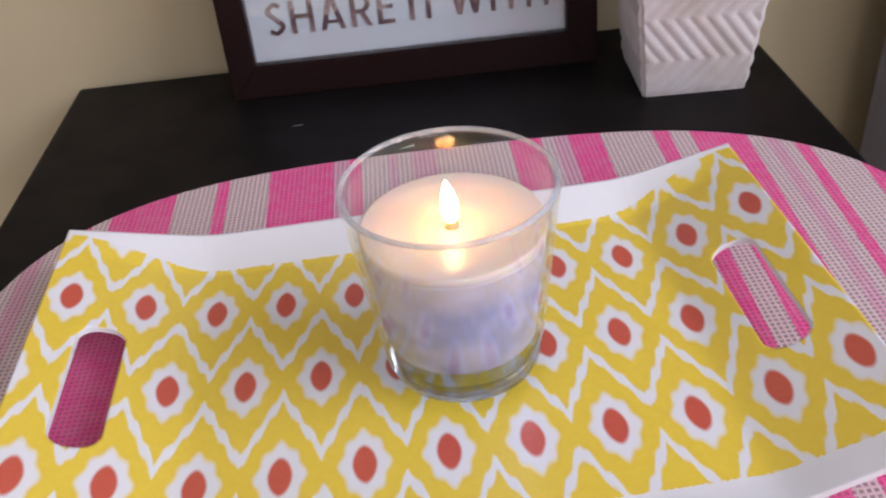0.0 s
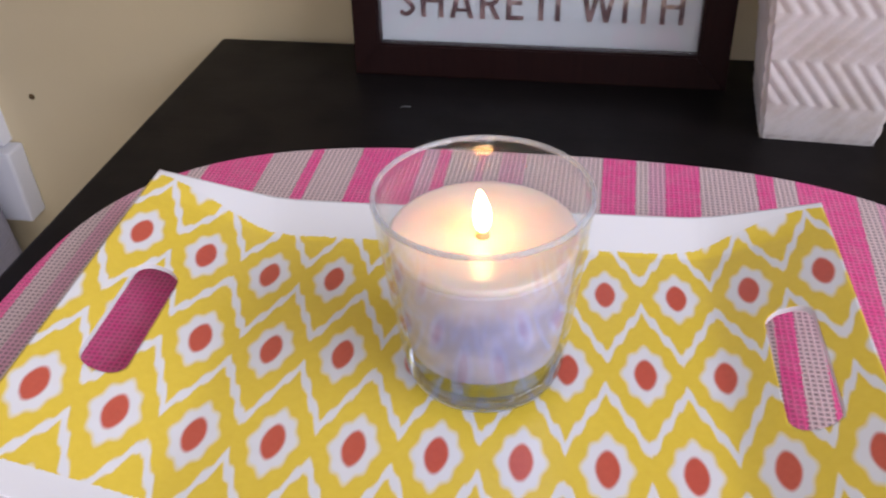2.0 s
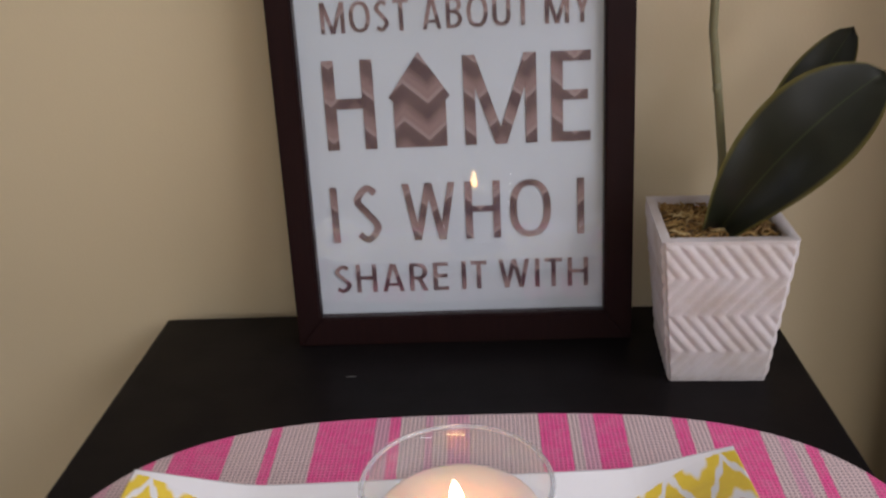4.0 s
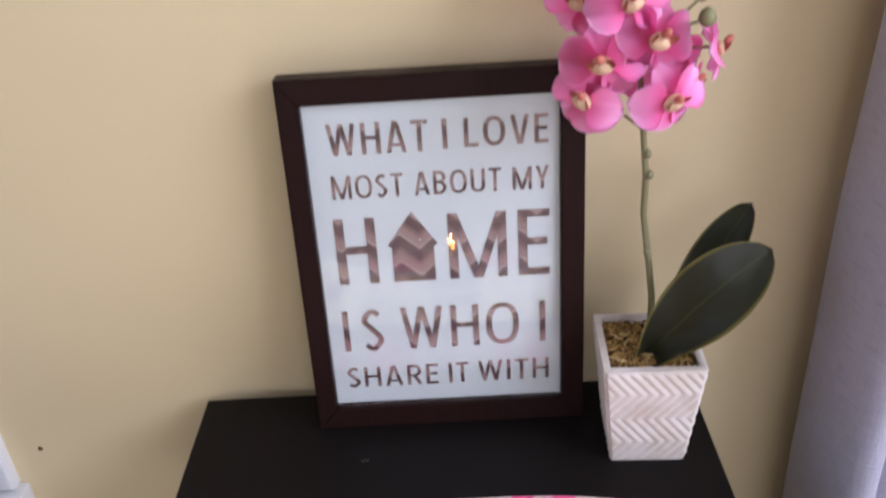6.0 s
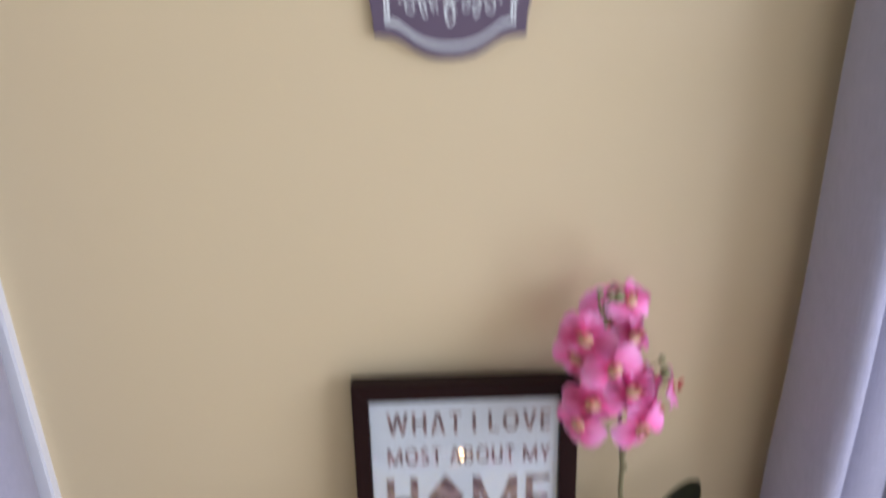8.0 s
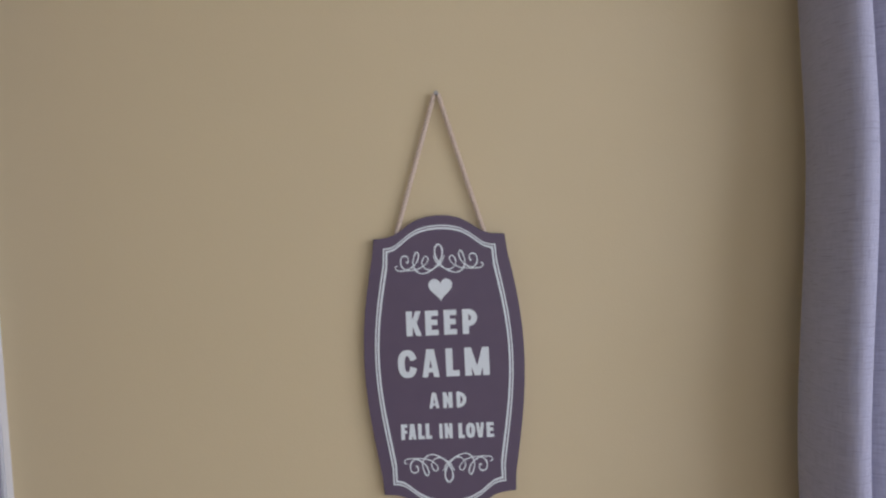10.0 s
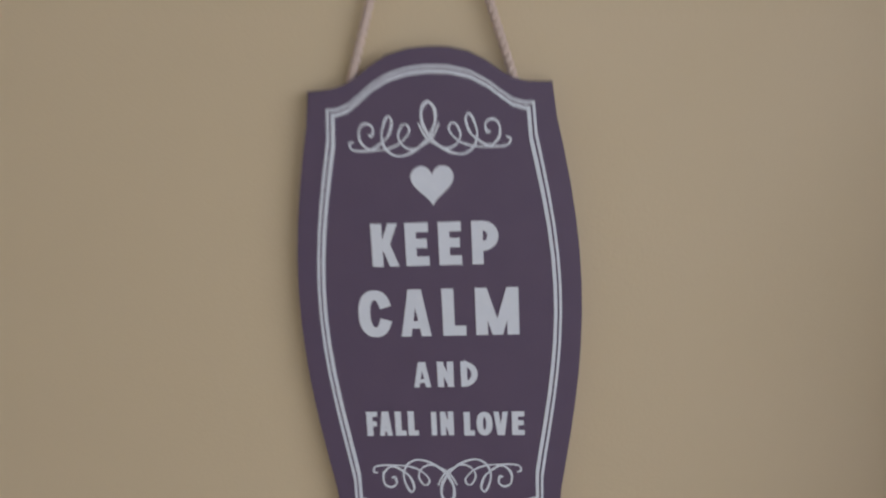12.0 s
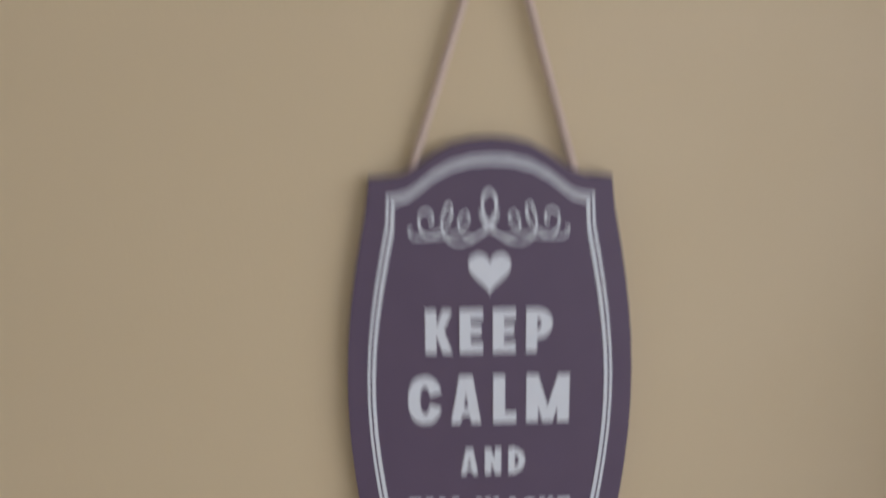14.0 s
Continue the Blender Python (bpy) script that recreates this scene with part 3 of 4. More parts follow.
def build_curtain(sign, edge, label, ph):
    """A linen panel in soft tube folds that hangs from above the view to the floor; edge(z) is its free side."""
    bm = bmesh.new()
    pitch = [0.056, 0.085, 0.115, 0.095, 0.12, 0.1, 0.11, 0.1, 0.1]
    deep = [0.098, 0.045, 0.07, 0.05, 0.06, 0.055, 0.06, 0.05, 0.05]
    prof = [(0.035, -0.022), (0.018, -0.03), (0.006, -0.048)]
    s = 0.0
    for p, d in zip(pitch, deep):
        for k in range(0 if s else 1, 12):
            a = k / 12
            prof.append((s + p * (a - 0.06 * math.sin(2 * math.pi * a)), -0.058 - d * math.sin(math.pi * a) ** 0.75))
        s += p
    n, rows = len(prof), 60
    lens = [0]
    for a, b in zip(prof, prof[1:]):
        lens.append(lens[-1] + math.dist(a, b))

    def at(i, j):
        z = 0.015 + (2.2 - 0.015) * j / rows
        x, y = prof[i]
        sway = 0.006 * math.sin(3.1 * z + ph + 9 * x) + 0.004 * math.sin(7 * z + 23 * x)
        spread = 1.0 + 0.10 * (1.2 - z)
        dent = 0.006 * noise.noise(Vector((x * 9, z * 4, ph)))
        return Vector((edge(z) + sign * (x * spread + sway * (0.3 + min(1, x * 8))), y * (1.05 - 0.06 * z) + sway * 0.7 + dent, z))

    lay = bm.loops.layers.uv.verify()
    vs = [[bm.verts.new(at(i, j)) for i in range(n)] for j in range(rows + 1)]
    for j in range(rows):
        for i in range(n - 1):
            fc = bm.faces.new((vs[j][i], vs[j][i + 1], vs[j + 1][i + 1], vs[j + 1][i]))
            fc.smooth = True
            for lp, (q, r) in zip(fc.loops, ((i, j), (i + 1, j), (i + 1, j + 1), (i, j + 1))):
                lp[lay].uv = (lens[q], r / rows * 2.185)
    ob = single("curtain", bm, LINEN, label, "curtain")
    mod = ob.modifiers.new("thick", "SOLIDIFY")
    mod.thickness, mod.offset = 0.0018, 0
    return ob


build_room()
build_curtain(1, lambda z: 0.342 + 0.012 * smoothstep(0.9, 1.3, z) + 0.032 * smoothstep(1.45, 1.85, z), "grey slubbed linen curtain hanging in soft folds", 0.4)
build_curtain(-1, lambda z: -0.483 + 0.012 * smoothstep(0.66, 0.5, z), "grey linen curtain hanging before the white casing", 2.1)


# ---- table ----
def build_table():
    t = thing("side_table", pose(-0.002, -0.275, 0), "small square espresso black wooden side table against the wall", "table")
    w, d = 0.244, 0.255
    part("tabletop", box(-w, w, -d, d, 0.718, 0.75, 0.0025), TABLE, t)
    part("shelf", box(-w + 0.05, w - 0.05, -d + 0.03, d - 0.03, 0.22, 0.238, 0.002), TABLE, t)
    for x in (-w + 0.03, w - 0.03):
        for y in (-d + 0.03, d - 0.03):
            part("leg", box(x - 0.022, x + 0.022, y - 0.022, y + 0.022, 0, 0.7178, 0.002), TABLE, t)
    for y in (-d + 0.03, d - 0.03):
        part("apron", box(-w + 0.0525, w - 0.0525, y - 0.01, y + 0.01, 0.65, 0.7178, 0.001), TABLE, t)
    for x in (-w + 0.03, w - 0.03):
        part("apron", box(x - 0.01, x + 0.01, -d + 0.0525, d - 0.0525, 0.65, 0.7178, 0.001), TABLE, t)
    lint = tube([(-0.0035, 0, 0.0004), (-0.001, 0.0008, 0.0007), (0.0015, 0.0006, 0.0006), (0.0035, 0.0012, 0.0004)], [0.0002, 0.0004, 0.0004, 0.0002], 6)
    single("lint", lint, LINT, "tiny pale fleck of lint on the black tabletop", "lint", "", pose(-0.078, -0.12, 0.75))


def build_placemat():
    a, b, n = 0.2436, 0.1758, 3.0
    bm = bmesh.new()
    N, RINGS, T = 120, 14, 0.0022
    top = [[], []]
    for layer, z in ((0, T), (1, 0.0)):
        top[layer].append([bm.verts.new((0, 0, z))])
        for r in range(1, RINGS + 1):
            ring = []
            for k in range(N):
                th = 2 * math.pi * k / N
                c, s = math.cos(th), math.sin(th)
                x, y = a * math.copysign(abs(c) ** (2 / n), c), b * math.copysign(abs(s) ** (2 / n), s)
                f = r / RINGS
                ring.append(bm.verts.new((x * f, y * f, z)))
            top[layer].append(ring)
    for layer in (0, 1):
        rings = top[layer]
        for k in range(N):
            bm.faces.new((rings[0][0], rings[1][k], rings[1][(k + 1) % N]))
        for p, q in zip(rings[1:], rings[2:]):
            for k in range(N):
                bm.faces.new((p[k], q[k], q[(k + 1) % N], p[(k + 1) % N]))
    for k in range(N):
        bm.faces.new((top[0][-1][k], top[1][-1][k], top[1][-1][(k + 1) % N], top[0][-1][(k + 1) % N]))
    single("placemat", bm, WEAVE, "rounded woven vinyl placemat in pink and pale stripes", "placemat", "", pose(0.0139, -0.3496, 0.7502, 0, 0, 0.23))


# ---- tray ----
def build_tray():
    """A melamine tray with turned-up ends and a hand slot in each."""
    UL, UR, VF, VB, T = -0.162, 0.172, -0.108, 0.094, 0.0028
    SX, SY, SR = 0.0094, 0.0345, 0.0082
    SLOTS, SV = (-0.1355, 0.1470), -0.008

    def height(u, v):
        """Flat floor, two straight flaps from soft creases, and a raised lip along the long sides."""
        crease, slope = (0.1181, 0.457) if u > 0 else (0.0976, 0.426)
        d = abs(u) - crease
        flap = slope * (math.sqrt(d * d + 0.005 ** 2) + d) / 2
        fade = 1 - min(1.0, max(0.0, d / ((UR if u > 0 else -UL) - crease)))
        back, front = max(0.0, v - VB + 0.019) / 0.019, max(0.0, VF + 0.016 - v) / 0.016
        return flap + fade * (0.0122 * back ** 1.2 + 0.003 * front ** 1.3)

    def inside(u, v):
        x, y = abs(u - SLOTS[u > 0]), abs(v - SV)
        if x > SX or y > SY:
            return False
        return not (x > SX - SR and y > SY - SR and math.hypot(x - SX + SR, y - SY + SR) > SR)

    us = [UL + (UR - UL) * k / 334 for k in range(335)]
    vs = [VF + (VB - VF) * k / 202 for k in range(203)]
    run = [0.0]
    for a, b in zip(us, us[1:]):
        run.append(run[-1] + math.hypot(b - a, height(b, 0) - height(a, 0)))
    arc = [q - run[162] for q in run]
    bm = bmesh.new()
    uvl = bm.loops.layers.uv.verify()
    mar = bm.verts.layers.float.new("margin")
    grid_v = {}

    def corner(i, j):
        if (i, j) not in grid_v:
            u, v = us[i], vs[j]
            p = bm.verts.new((u, v, height(u, v) + T))
            ease = smoothstep(0.098, 0.165, abs(u))
            past = v - VB + 0.0165 - 0.013 * ease if v > 0 else VF + 0.0165 - 0.003 * ease - v
            p[mar] = 0.5 + past / 0.02
            grid_v[(i, j)] = p
        return grid_v[(i, j)]

    for i in range(len(us) - 1):
        for j in range(len(vs) - 1):
            if inside((us[i] + us[i + 1]) / 2, (vs[j] + vs[j + 1]) / 2):
                continue
            fc = bm.faces.new([corner(i, j), corner(i + 1, j), corner(i + 1, j + 1), corner(i, j + 1)])
            fc.smooth = True
            for lp, (q, r) in zip(fc.loops, ((i, j), (i + 1, j), (i + 1, j + 1), (i, j + 1))):
                lp[uvl].uv = (arc[q] + 0.0100, vs[r] + 0.0069)
    # round the stair-stepped rim of the slots
    for (i, j), p in grid_v.items():
        if p.is_boundary and UL + 0.001 < us[i] < UR - 0.001 and VF + 0.001 < vs[j] < VB - 0.001:
            c = SLOTS[us[i] > 0]
            x, y = us[i] - c, vs[j] - SV
            ax, ay = abs(x), abs(y)
            if ax > SX - SR and ay > SY - SR:
                dx, dy = ax - SX + SR, ay - SY + SR
                q = SR / max(1e-6, math.hypot(dx, dy))
                ax, ay = SX - SR + dx * q, SY - SR + dy * q
            elif SX - ax < SY - ay:
                ax = SX
            else:
                ay = SY
            u, v = c + math.copysign(ax, x), math.copysign(ay, y) + SV
            p.co = Vector((u, v, height(u, v) + T))
    rim = [e for e in bm.edges if e.is_boundary]
    low = {}
    for v in list(grid_v.values()):
        if v.is_boundary:
            low[v] = bm.verts.new(v.co - Vector((0, 0, T)))
    walls = []
    for e in rim:
        a, b = e.verts
        walls.append(bm.faces.new((a, b, low[b], low[a])))
    for w in walls:
        w.material_index = 1
    tray = thing("serving_tray", pose(-0.0111, -0.3520, 0.7526, 0, 0, 2.58), "melamine tray with yellow ikat print and two hand slots", "tray")
    ob = part("tray_body", bm, IKAT, tray)
    ob.data.materials.append(MELAMINE)
    # underside
    bu = bmesh.new()
    grid(84, 50, lambda s, t: Vector((UL + (UR - UL) * s, VF + (VB - VF) * t, height(UL + (UR - UL) * s, VF + (VB - VF) * t) + 0.0002)), bu)
    doomed = [fc for fc in bu.faces if min(abs(fc.calc_center_median().x - c) for c in SLOTS) < SX + 0.004 and abs(fc.calc_center_median().y - SV) < SY + 0.004]
    bmesh.ops.delete(bu, geom=doomed, context="FACES")
    part("underside", bu, MELAMINE, tray, "plain white underside")


# ---- candle ----
def build_candle():
    c = thing("candle", pose(0.0088, -0.3578, 0.7556), "lit white candle in a clear tapered drinking glass", "candle")
    H, R1 = 0.0876, 0.0418
    outer = [(0, 0), (0.024, 0.0), (0.029, 0.0008), (0.0318, 0.0035), (0.0332, 0.008)]
    for k in range(1, 13):
        t = k / 12
        outer.append((0.0332 + (R1 - 0.0332) * t ** 0.95, 0.008 + (H - 0.0012 - 0.008) * t))
    lip = [(R1 - 0.0003, H - 0.0003), (R1 - 0.0008, H), (R1 - 0.0013, H - 0.0004)]
    inner = [(0.0332 + (R1 - 0.0332) * (z - 0.008) / (H - 0.008) - 0.0016, z) for z in (0.082, 0.07, 0.055, 0.04, 0.025, 0.017)]
    inner += [(0.029, 0.0135), (0.024, 0.0118), (0.0, 0.0112)]
    g = part("glass", lathe(outer[4:] + lip + inner[:6], 96), SHEET, c, "clear glass tumbler wall", True)
    g.visible_shadow = False
    ring = [(R1 - 0.0010 + 0.0011 * math.cos(a), H - 0.0006 + 0.0011 * math.sin(a)) for a in [k * math.pi / 6 for k in range(12)]]
    part("rim", lathe(ring, 96, True), RIM, c, "rounded glass rim, its bright edge put in as grey", True).visible_shadow = False
    foot = part("glass_base", lathe(outer[:4] + [(0.0331, 0.0078), (0.0318, 0.0105), (0.029, 0.0112), (0.0, 0.0112)], 96), GLASS, c, "thick glass base, dark refraction put in as tint", True)
    foot.visible_shadow = False
    wr = lambda z: 0.0332 + (R1 - 0.0332) * (z - 0.008) / (H - 0.008) - 0.0030
    prof = [(0, 0.0122), (0.023, 0.0128), (0.0275, 0.0148), (wr(0.018), 0.0185), (wr(0.04), 0.04), (wr(0.064), 0.064), (wr(0.0660), 0.0660), (0.030, 0.0661), (0, 0.0661)]
    part("wax", lathe(prof, 72), WAX, c, "off-white wax, lavender swirls and warm glow painted in", True)
    top = [(wr(0.0664), 0.0664), (wr(0.0688) - 0.0003, 0.0688), (wr(0.069) - 0.0016, 0.0693), (0.028, 0.0684), (0.018, 0.0678), (0.008, 0.0671), (0, 0.0669)]
    part("wax_top", lathe(top, 72), POOL, c, "smooth wax surface with flame glow in its colour", True)
    part("wick", tube([(0, 0, 0.0665), (0.0001, 0, 0.0674), (0.0002, 0.0002, 0.0684), (-0.0002, 0.0003, 0.0695), (-0.0006, 0.0004, 0.0706)], [0.0032, 0.0026, 0.0022, 0.0018, 0.0008], 10), WICK, c, "tan wick with flame glow in its colour")
    fp = [(0, 0.0), (0.0020, 0.0005), (0.0032, 0.0023), (0.0039, 0.0054), (0.0040, 0.0086), (0.0035, 0.0120), (0.0027, 0.0152), (0.0017, 0.0180), (0.0008, 0.0198), (0.0, 0.0208)]
    bm = lathe(fp, 20)
    for v in bm.verts:
        v.co = Vector((v.co.x * 0.86 - 0.0012 * (v.co.z / 0.024) ** 2, v.co.y * 0.86, v.co.z * 0.9))
    fl = part("flame", bm, FLAME, c, "bright yellow flame", True)
    fl.location = (-0.0002, 0.0003, 0.0690)


# ---- framed print ----
def build_print():
    lean = math.degrees(math.atan2(0.0285, 0.294))
    W, H, B, D = 0.107, 0.2955, 0.0225, 0.022
    p = thing("framed_print", pose(0.0012, -0.0675 - 0.0022, 0.7501, -lean, 0, 0), "framed white print of large letters leaning on the wall", "picture")
    L, R = -W - 0.0185, W + 0.0205
    rails = (("frame_rail", [(L, 0), (R, 0), (W, B), (-W, B)]), ("frame_rail", [(-W, B + H), (W, B + H), (R, H + 2 * B), (L, H + 2 * B)]),
             ("frame_stile", [(L, 0), (-W, B), (-W, B + H), (L, H + 2 * B)]), ("frame_stile", [(W, B), (R, 0), (R, H + 2 * B), (W, B + H)]))
    for name, o in rails:
        part(name, slab(o, -0.004, D - 0.004, 0.0012), FRAME, p)
    part("backing", box(-W, W, 0.012, 0.0165, B, B + H), FRAME, p)
    part("paper", box(-W + 0.0003, W - 0.0003, 0.0055, 0.0063, B + 0.0003, B + H - 0.0003), PAPER, p, "white paper sheet")
    pane = part("glass_pane", box(-W + 0.0002, W - 0.0002, 0.0015, 0.0035, B + 0.0002, B + H - 0.0002), SHEET, p, "clear glazing")
    pane.visible_shadow = False
    y = 0.0052
    words = (("WHAT", -0.0885, -0.0035, 0.2495, 0.2770, 0.0040), ("I", 0.0088, 0.0130, 0.2505, 0.2765, 0.0042), ("LOVE", 0.0270, 0.0975, 0.2510, 0.2765, 0.0040),
             ("MOST", -0.0888, -0.0272, 0.2100, 0.2312, 0.0030), ("ABOUT", -0.0180, 0.0568, 0.2100, 0.2312, 0.0030), ("MY", 0.0665, 0.0978, 0.2100, 0.2308, 0.0030),
             ("H", -0.0912, -0.0552, 0.1276, 0.1916, 0.0090), ("M", 0.0085, 0.0600, 0.1278, 0.1914, 0.0086), ("E", 0.0702, 0.0978, 0.1278, 0.1914, 0.0086),
             ("I", -0.0932, -0.0876, 0.0574, 0.1000, 0.0056), ("S", -0.0758, -0.0565, 0.0570, 0.1008, 0.0056), ("WHO", -0.0402, 0.0690, 0.0575, 0.1010, 0.0056), ("I", 0.0880, 0.0935, 0.0585, 0.1008, 0.0055),
             ("SHARE", -0.0948, -0.0085, 0.0174, 0.0396, 0.0035), ("IT", 0.0015, 0.0203, 0.0176, 0.0398, 0.0035), ("WITH", 0.0290, 0.0960, 0.0178, 0.0402, 0.0035))
    for text, x0, x1, z0, z1, w in words:
        part("lettering", lettering(text, x0, x1, B + z0, B + z1, y, w * 0.95, 0.24), INK, p, "brown chevron lettering")
    house = [(-0.0418, 0.1278), (-0.0044, 0.1278), (-0.0044, 0.1610), (-0.0012, 0.1640), (-0.0225, 0.1950), (-0.0450, 0.1640), (-0.0418, 0.1610)]
    part("house_shape", slab([(x, B + z) for x, z in house], y - 0.0003, y + 0.0003), INK, p, "brown chevron house shape")


# ---- planter and orchid ----
def build_planter():
    pot = thing("planter", pose(0.1785, -0.1030, 0.75, 0, 0, -2.5), "tapered square white ceramic planter with chevron relief", "planter")
    H, B0, B1 = 0.108, 0.0325, 0.0428

    def relief(s, z):
        """Herringbone ridges that turn at each of four bands."""
        band = 0.0285
        tri = abs(((z + 0.004) / band) % 2 - 1) * band
        f = ((s + tri * 0.78) / 0.0093) % 1
        edge = min(1, (B1 - abs(s)) / 0.003) * smoothstep(0.001, 0.004, z) * smoothstep(0.1065, 0.1035, z)
        return 0.0013 * edge * (0.5 + 0.5 * math.cos(2 * math.pi * f)) ** 0.55

    bm = bmesh.new()
    for k in range(4):
        turn = Matrix.Rotation(k * math.pi / 2, 3, "Z")

        def face(s, t, turn=turn):
            z = H * t
            half = B0 + (B1 - B0) * t
            x = (2 * s - 1) * half
            c = 0.0022 * smoothstep(0.94, 1.0, abs(2 * s - 1))
            soft = 0.9 + 0.25 * noise.noise(Vector((x * 60, z * 60, k * 7.0)))
            return turn @ Vector((x - math.copysign(c / 2, x), -half - relief(x, z) * soft * (1 if abs(2 * s - 1) < 0.985 else 0) + c / 2, z))

        grid(130, 100, face, bm)
        r0, r1 = B1, B1 - 0.0058
        grid(1, 1, lambda s, t, turn=turn: turn @ Vector(((2 * s - 1) * (r0 + (r1 - r0) * t), -(r0 + (r1 - r0) * t), H + 0.0008 * t)), bm)
        grid(1, 4, lambda s, t, turn=turn: turn @ Vector(((2 * s - 1) * (r1 - 0.002 * t), -(r1 - 0.002 * t), H + 0.0008 - 0.03 * t)), bm)
        grid(1, 1, lambda s, t, turn=turn: turn @ Vector(((2 * s - 1) * B0 * (1 - t), -B0 * (1 - t), 0.0)), bm)
    bmesh.ops.remove_doubles(bm, verts=bm.verts[:], dist=0.00025)
    part("pot_body", bm, CERAMIC, pot)
    rng = random.Random(3)
    bed = B1 - 0.0066

    def hill(s, t):
        x, y = (2 * s - 1) * bed, (2 * t - 1) * bed
        return Vector((x, y, 0.1000 + 0.004 * noise.noise(Vector((x * 70, y * 70, 1))) + 0.003 * noise.noise(Vector((x * 210, y * 210, 4)))))

    part("moss_bed", grid(40, 40, hill), MOSS, pot, "dry brown moss")
    fib = bmesh.new()
    for _ in range(520):
        x, y, a = rng.uniform(-bed, bed) * 0.94, rng.uniform(-bed, bed) * 0.94, rng.uniform(0, 6.28)
        ln, z = rng.uniform(0.006, 0.016), 0.1010 + rng.uniform(0, 0.005)
        bend = rng.uniform(-0.005, 0.005)
        pts = []
        for q in (-1, -0.3, 0.4, 1):
            px = x + math.cos(a) * ln / 2 * q - math.sin(a) * bend * (1 - q * q)
            py = y + math.sin(a) * ln / 2 * q + math.cos(a) * bend * (1 - q * q)
            pts.append((max(-bed, min(bed, px)), max(-bed, min(bed, py)), z + 0.002 * (1 - q * q) * rng.uniform(-1, 1)))
        tube(pts, [0.0004, 0.0009, 0.0009, 0.0004], 4, fib, False)
    tagged(part("moss_fibre", fib, MOSS_FIBRE, pot, "loose straw-brown moss fibres"), kind="stuff")


fibre = Mat("straw_moss_fibre", (0.2, 0.13, 0.05), 0.85)
fibre.colour(fibre.ramp(fibre.node("NewGeometry", out=8), [(0.0, (0.09, 0.045, 0.012)), (0.45, (0.30, 0.165, 0.045)), (0.8, (0.44, 0.28, 0.09)), (1.0, (0.56, 0.42, 0.19))]))
MOSS_FIBRE = fibre.m


def petal_mesh(length, width, cup, curl, tip):
    """One silk petal that grows along +z from the origin and faces -y."""
    bm = bmesh.new()

    def at(s, t):
        w = (0.10 + 0.90 * smoothstep(0.0, 0.42, t)) * math.sqrt(max(0.0, 1 - max(0.0, (t - 0.48) / 0.52) ** 2.2)) ** tip
        u = 2 * s - 1
        x = width / 2 * u * w
        z = length * (t + 0.04 * (1 - u * u) * t)
        y = -cup * (u * u) * w - cup * 0.9 * math.sin(math.pi * t) + curl * t * t + 0.0007 * math.sin(u * 6 + t * 5) * t
        return Vector((x, y, z))

    grid(10, 14, at, bm, lambda s, t: (s, t))
    bmesh.ops.solidify(bm, geom=bm.faces[:], thickness=0.0005)
    return mesh_of(bm, "petal", PETAL, True)


